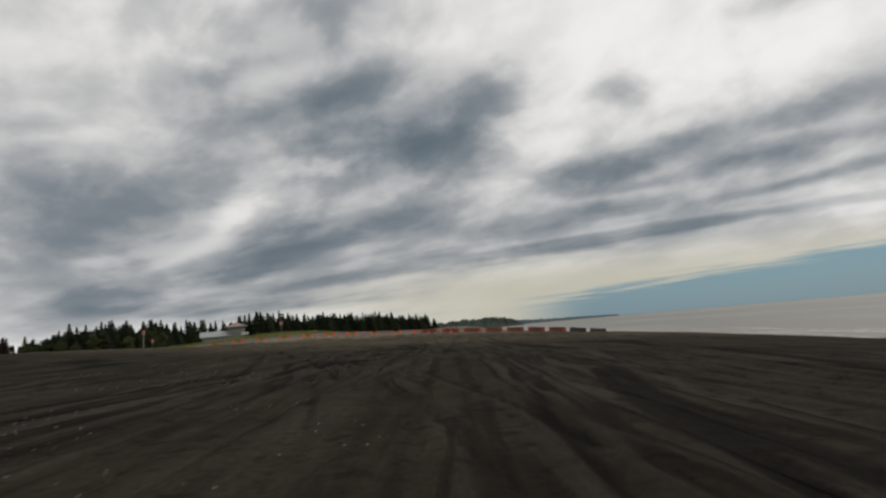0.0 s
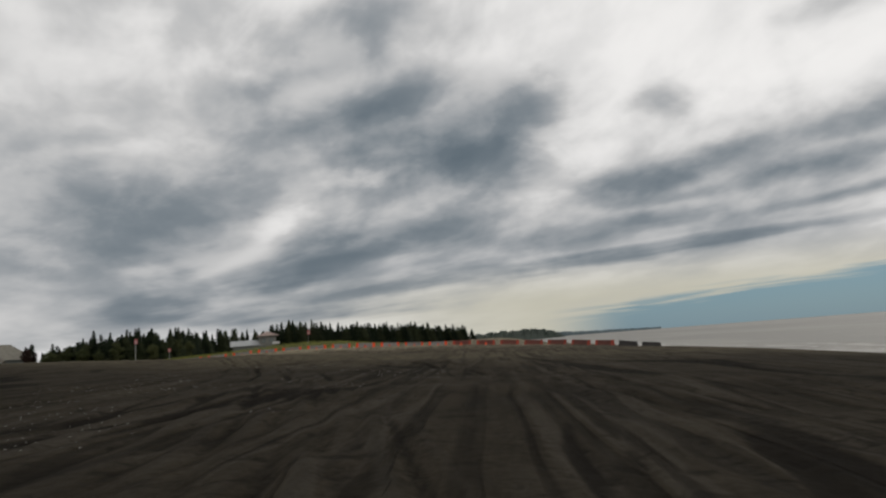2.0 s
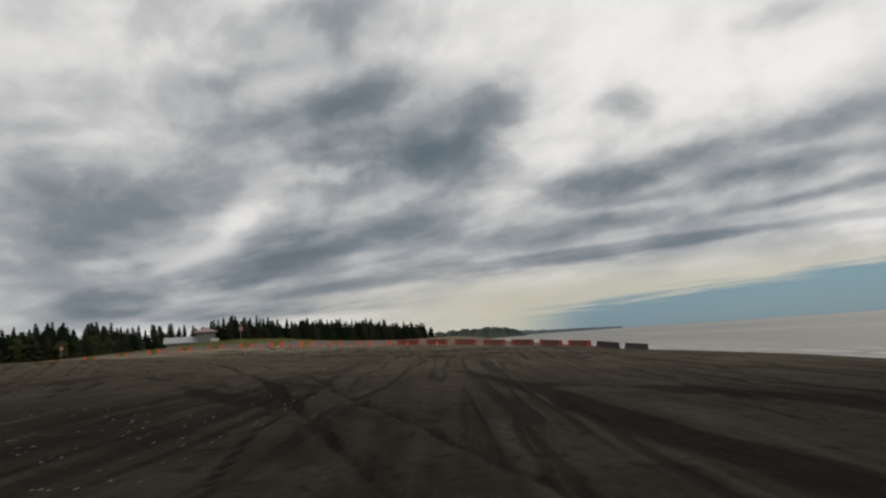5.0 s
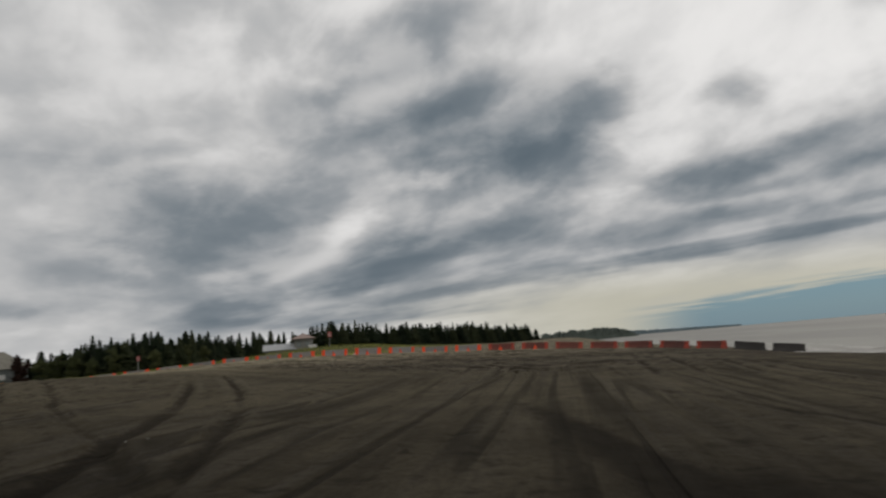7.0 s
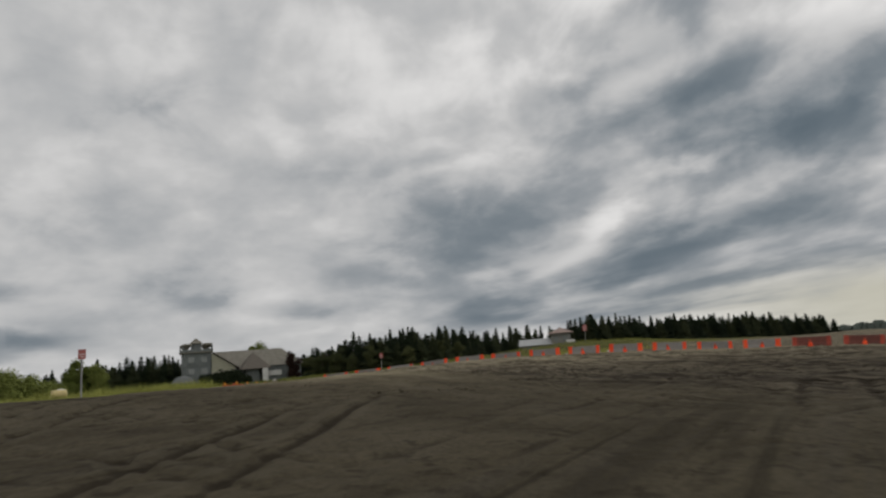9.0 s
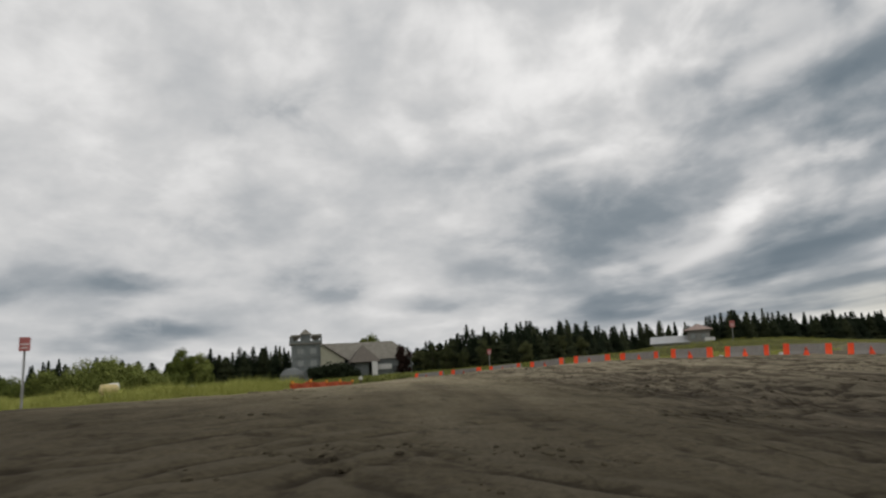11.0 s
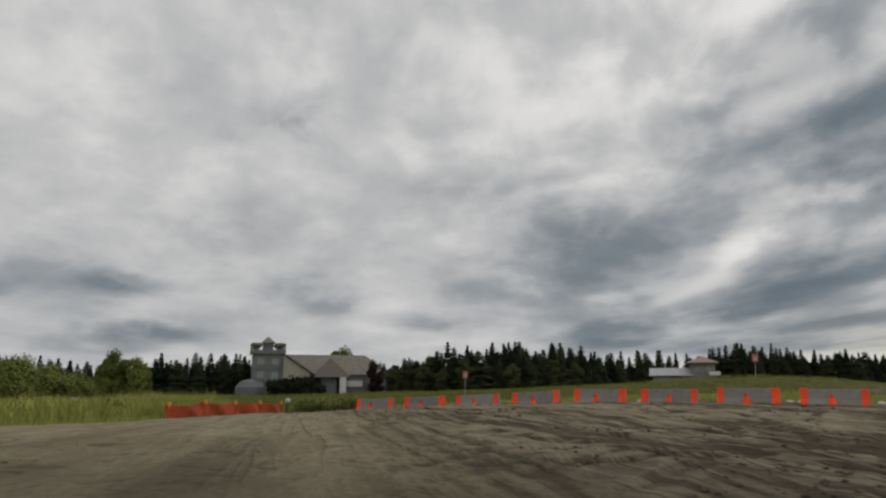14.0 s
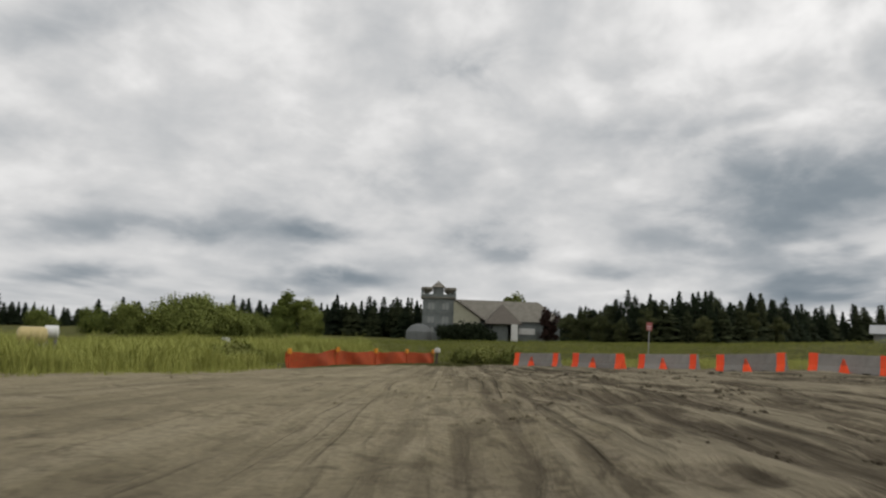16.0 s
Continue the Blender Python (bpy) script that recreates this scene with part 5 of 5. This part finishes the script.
def build_utility_box(x, y):
    z = ground_at(x, y)
    ob = thing("utility_box", pose(x, y, z, 0, 0, 62), "small white utility box on a post in tall grass", "utility box")
    part("post", box(-0.06, 0.06, -0.05, 0.05, -0.2, 0.60), GALV, ob, "grey post")
    body = part("cabinet", box(-0.30, 0.30, -0.17, 0.17, 0.56, 1.12, 0.02), TANK_WHITE, ob)
    part("lid", box(-0.33, 0.33, -0.20, 0.20, 1.12, 1.17, 0.01), TANK_WHITE, body)
    part("door", box(-0.26, 0.26, -0.185, -0.172, 0.60, 1.08, 0.004), TANK_WHITE, body)


def build_marker_post(x, y):
    z = ground_at(x, y)
    ob = thing("marker_post", pose(x, y, z, 0, 3, 30), "short marker post with a pale rounded cap among weeds", "post")
    part("post", tube([(0, 0, -0.2, 0.09), (0, 0, 0.80, 0.085)], 10), BARK, ob, "weathered wooden post")
    part("cap", tube([(0, 0, 0.76, 0.15), (0, 0, 0.82, 0.20), (0, 0, 0.96, 0.20), (0, 0, 1.06, 0.15), (0, 0, 1.10, 0.05)], 14), PALE_STONE, ob, "pale rounded cap")


build_utility_box(-61.3, 26.5)
build_marker_post(-42.3, 33.6)


# ---- grass ----


def grass_patch(name, inside, bounds, count, low, high, seed, label, blades=7, mat=None):
    rng = np.random.RandomState(seed)
    xs = rng.uniform(bounds[0], bounds[1], count)
    ys = rng.uniform(bounds[2], bounds[3], count)
    keep = inside(xs, ys)
    xs, ys = xs[keep], ys[keep]
    zs = land(xs, ys)
    clump = hash_noise(xs / 2.2, ys / 2.2, seed + 1) * 0.5 + hash_noise(xs / 5, ys / 5, seed + 2) * 0.45
    verts, faces = [], []
    for x, y, z, c in zip(xs, ys, zs, clump):
        tall = rng.uniform(low, high) * (1 + c)
        for _ in range(blades):
            a = rng.uniform(0, 6.283)
            bx, by = x + rng.normal(0, 0.16), y + rng.normal(0, 0.16)
            h = tall * rng.uniform(0.6, 1.15)
            w = 0.005 + 0.006 * rng.rand() + 0.0055 * h
            lx, ly = math.cos(a) * h * rng.uniform(0.1, 0.8), math.sin(a) * h * rng.uniform(0.1, 0.8)
            px, py = -math.sin(a) * w, math.cos(a) * w
            n = len(verts)
            verts += [(bx - px, by - py, z - 0.05), (bx + px, by + py, z - 0.05), (bx + lx * 0.4 + px * 0.7, by + ly * 0.4 + py * 0.7, z + h * 0.6),
                      (bx + lx * 0.4 - px * 0.7, by + ly * 0.4 - py * 0.7, z + h * 0.6), (bx + lx, by + ly, z + h)]
            faces += [(n, n + 1, n + 2, n + 3), (n + 3, n + 2, n + 4)]
    me = bpy.data.meshes.new(name)
    me.from_pydata(verts, [], faces)
    me.materials.append(mat or GRASS)
    tagged(new(name, me), label, "grass", kind="stuff")


def bank(x, y):
    edge = -31.5 - 0.42 * (y - 8) * (y > 8) + 1.6 * hash_noise(y / 3.5, y * 0, 60) + 0.05 * np.minimum(y - 8, 0)
    clear = (y > 4.2 + 0.4466 * (-4.4 - x)) & (x > -46.4)
    thin = hash_noise(x * 3.1, y * 3.7, 66) < 2.6 * smooth(y, -46, -20) - 1.3
    return thin & (x < edge) & ~clear & (y < 24.5 + np.maximum(0, -46.5 - x) * 3)


grass_patch("tall_grass", bank, (-66, -28, -42, 36), 38000, 0.5, 1.15, 71, "tall yellow-green beach grass on the low dune", 12)


def fringe(x, y):
    return bank(x - 2.6, y) & ~bank(x, y) & (y > -14) & (y < 22) & (hash_noise(x / 0.9, y / 0.9, 68) > -0.2)


grass_patch("fringe_grass", fringe, (-44, -24, -14, 24), 9000, 0.12, 0.38, 75, "short thin grass along the foot of the dune", 6)


def inner(x, y):
    return (x < -48 - 1.5 * hash_noise(y / 4, y * 0, 61)) & (x > -104) & (y > 24)


grass_patch("dune_grass", inner, (-104, -46, 24, 105), 11000, 0.2, 0.45, 72, "green dune grass behind the orange net fence", 6, GRASS_DULL)


def hump(x, y):
    return (y - 0.25 * x + 4 * hash_noise(x / 5, y / 5, 62) > 76) & (x < -10 + 6 * hash_noise(x / 9, y / 9, 63)) & (x > -84)


grass_patch("hump_grass", hump, (-84, 16, 58, 150), 11000, 0.15, 0.35, 73, "short yellow-green grass over the rise", 6, GRASS_DULL)


def verge(x, y):
    row = 34.31 + 0.137 * (x + 35.36)
    return (y > row + 1.6 + 1.5 * hash_noise(x / 3, y / 3, 64)) & (y < 64 + 6 * hash_noise(x / 7, y / 7, 65)) & (x > -47) & (x < -6 + 4 * hash_noise(x / 5, y / 5, 67)) & (x > -41 - 0.6 * (y - 42))


grass_patch("verge_grass", verge, (-48, -2, 34, 72), 9000, 0.15, 0.38, 74, "low yellow-green grass behind the barriers", 7)


def build_pebbles():
    """Loose pebbles and shell bits in patches on the lower beach."""
    rng = np.random.RandomState(91)
    bm = bmesh.new()
    bmesh.ops.create_icosphere(bm, subdivisions=1, radius=1.0)
    ball = np.array([v.co[:] for v in bm.verts])
    tris = [[v.index for v in f.verts] for f in bm.faces]
    bm.free()
    xs, ys = rng.uniform(2, 16, 2200), rng.uniform(-90, -34, 2200)
    keep = hash_noise(xs / 2.6, ys / 4.0, 92) + 0.25 * smooth(xs, 14, 6) > 0.42
    xs, ys = xs[keep], ys[keep]
    zs = land(xs, ys) + ruts(xs, ys)[0]
    verts, faces = [], []
    for x, y, z in zip(xs, ys, zs):
        r = rng.uniform(0.008, 0.022)
        n = len(verts)
        shape = ball * rng.uniform(0.7, 1.3, 3) * (1, 1, 0.6) * r + (x, y, z + r * 0.25)
        verts += shape.tolist()
        faces += [[k + n for k in f] for f in tris]
    me = bpy.data.meshes.new("pebbles")
    me.from_pydata(verts, [], faces)
    me.materials.append(CONCRETE)
    tagged(new("pebbles", me), "small pale pebbles scattered in patches over dark sand", "pebbles", kind="stuff")


build_pebbles()


def build_clods():
    """Crumbled lumps of sand thrown up beside the ruts before the row."""
    rng = np.random.RandomState(95)
    bm = bmesh.new()
    bmesh.ops.create_icosphere(bm, subdivisions=1, radius=1.0)
    ball = np.array([v.co[:] for v in bm.verts])
    tris = [[v.index for v in f.verts] for f in bm.faces]
    bm.free()
    xs, ys = rng.uniform(-34, 26, 60000), rng.uniform(-28, 33, 60000)
    side = (xs + 41.0) * 0.622 + (ys - 33.5) * 0.783
    patch = hash_noise(xs / 3.1, ys / 3.1, 96) * 0.6 + hash_noise(xs / 0.8, ys / 0.8, 97) * 0.5
    keep = patch > 0.62 - 0.42 * smooth(side, -2, 4)
    keep &= (ys < 33 + 0.137 * (xs + 35.4)) & (xs - ys * 0.3 < 26) & (rng.uniform(0, 1, len(xs)) < 0.6)
    xs, ys = xs[keep], ys[keep]
    zs = land(xs, ys) + ruts(xs, ys)[0]
    verts, faces = [], []
    for x, y, z in zip(xs, ys, zs):
        r = rng.uniform(0.02, 0.055) * (1.0 if rng.rand() < 0.9 else 1.7)
        n = len(verts)
        verts += (ball * rng.uniform(0.7, 1.35, 3) * (1, 1, 0.62) * r + (x, y, z + r * 0.2)).tolist()
        faces += [[k + n for k in f] for f in tris]
    me = bpy.data.meshes.new("sand_clods")
    me.from_pydata(verts, [], faces)
    me.materials.append(SAND)
    tagged(new("sand_clods", me), "crumbled clods of damp sand beside the tyre ruts", "sand clods", kind="stuff")


build_clods()
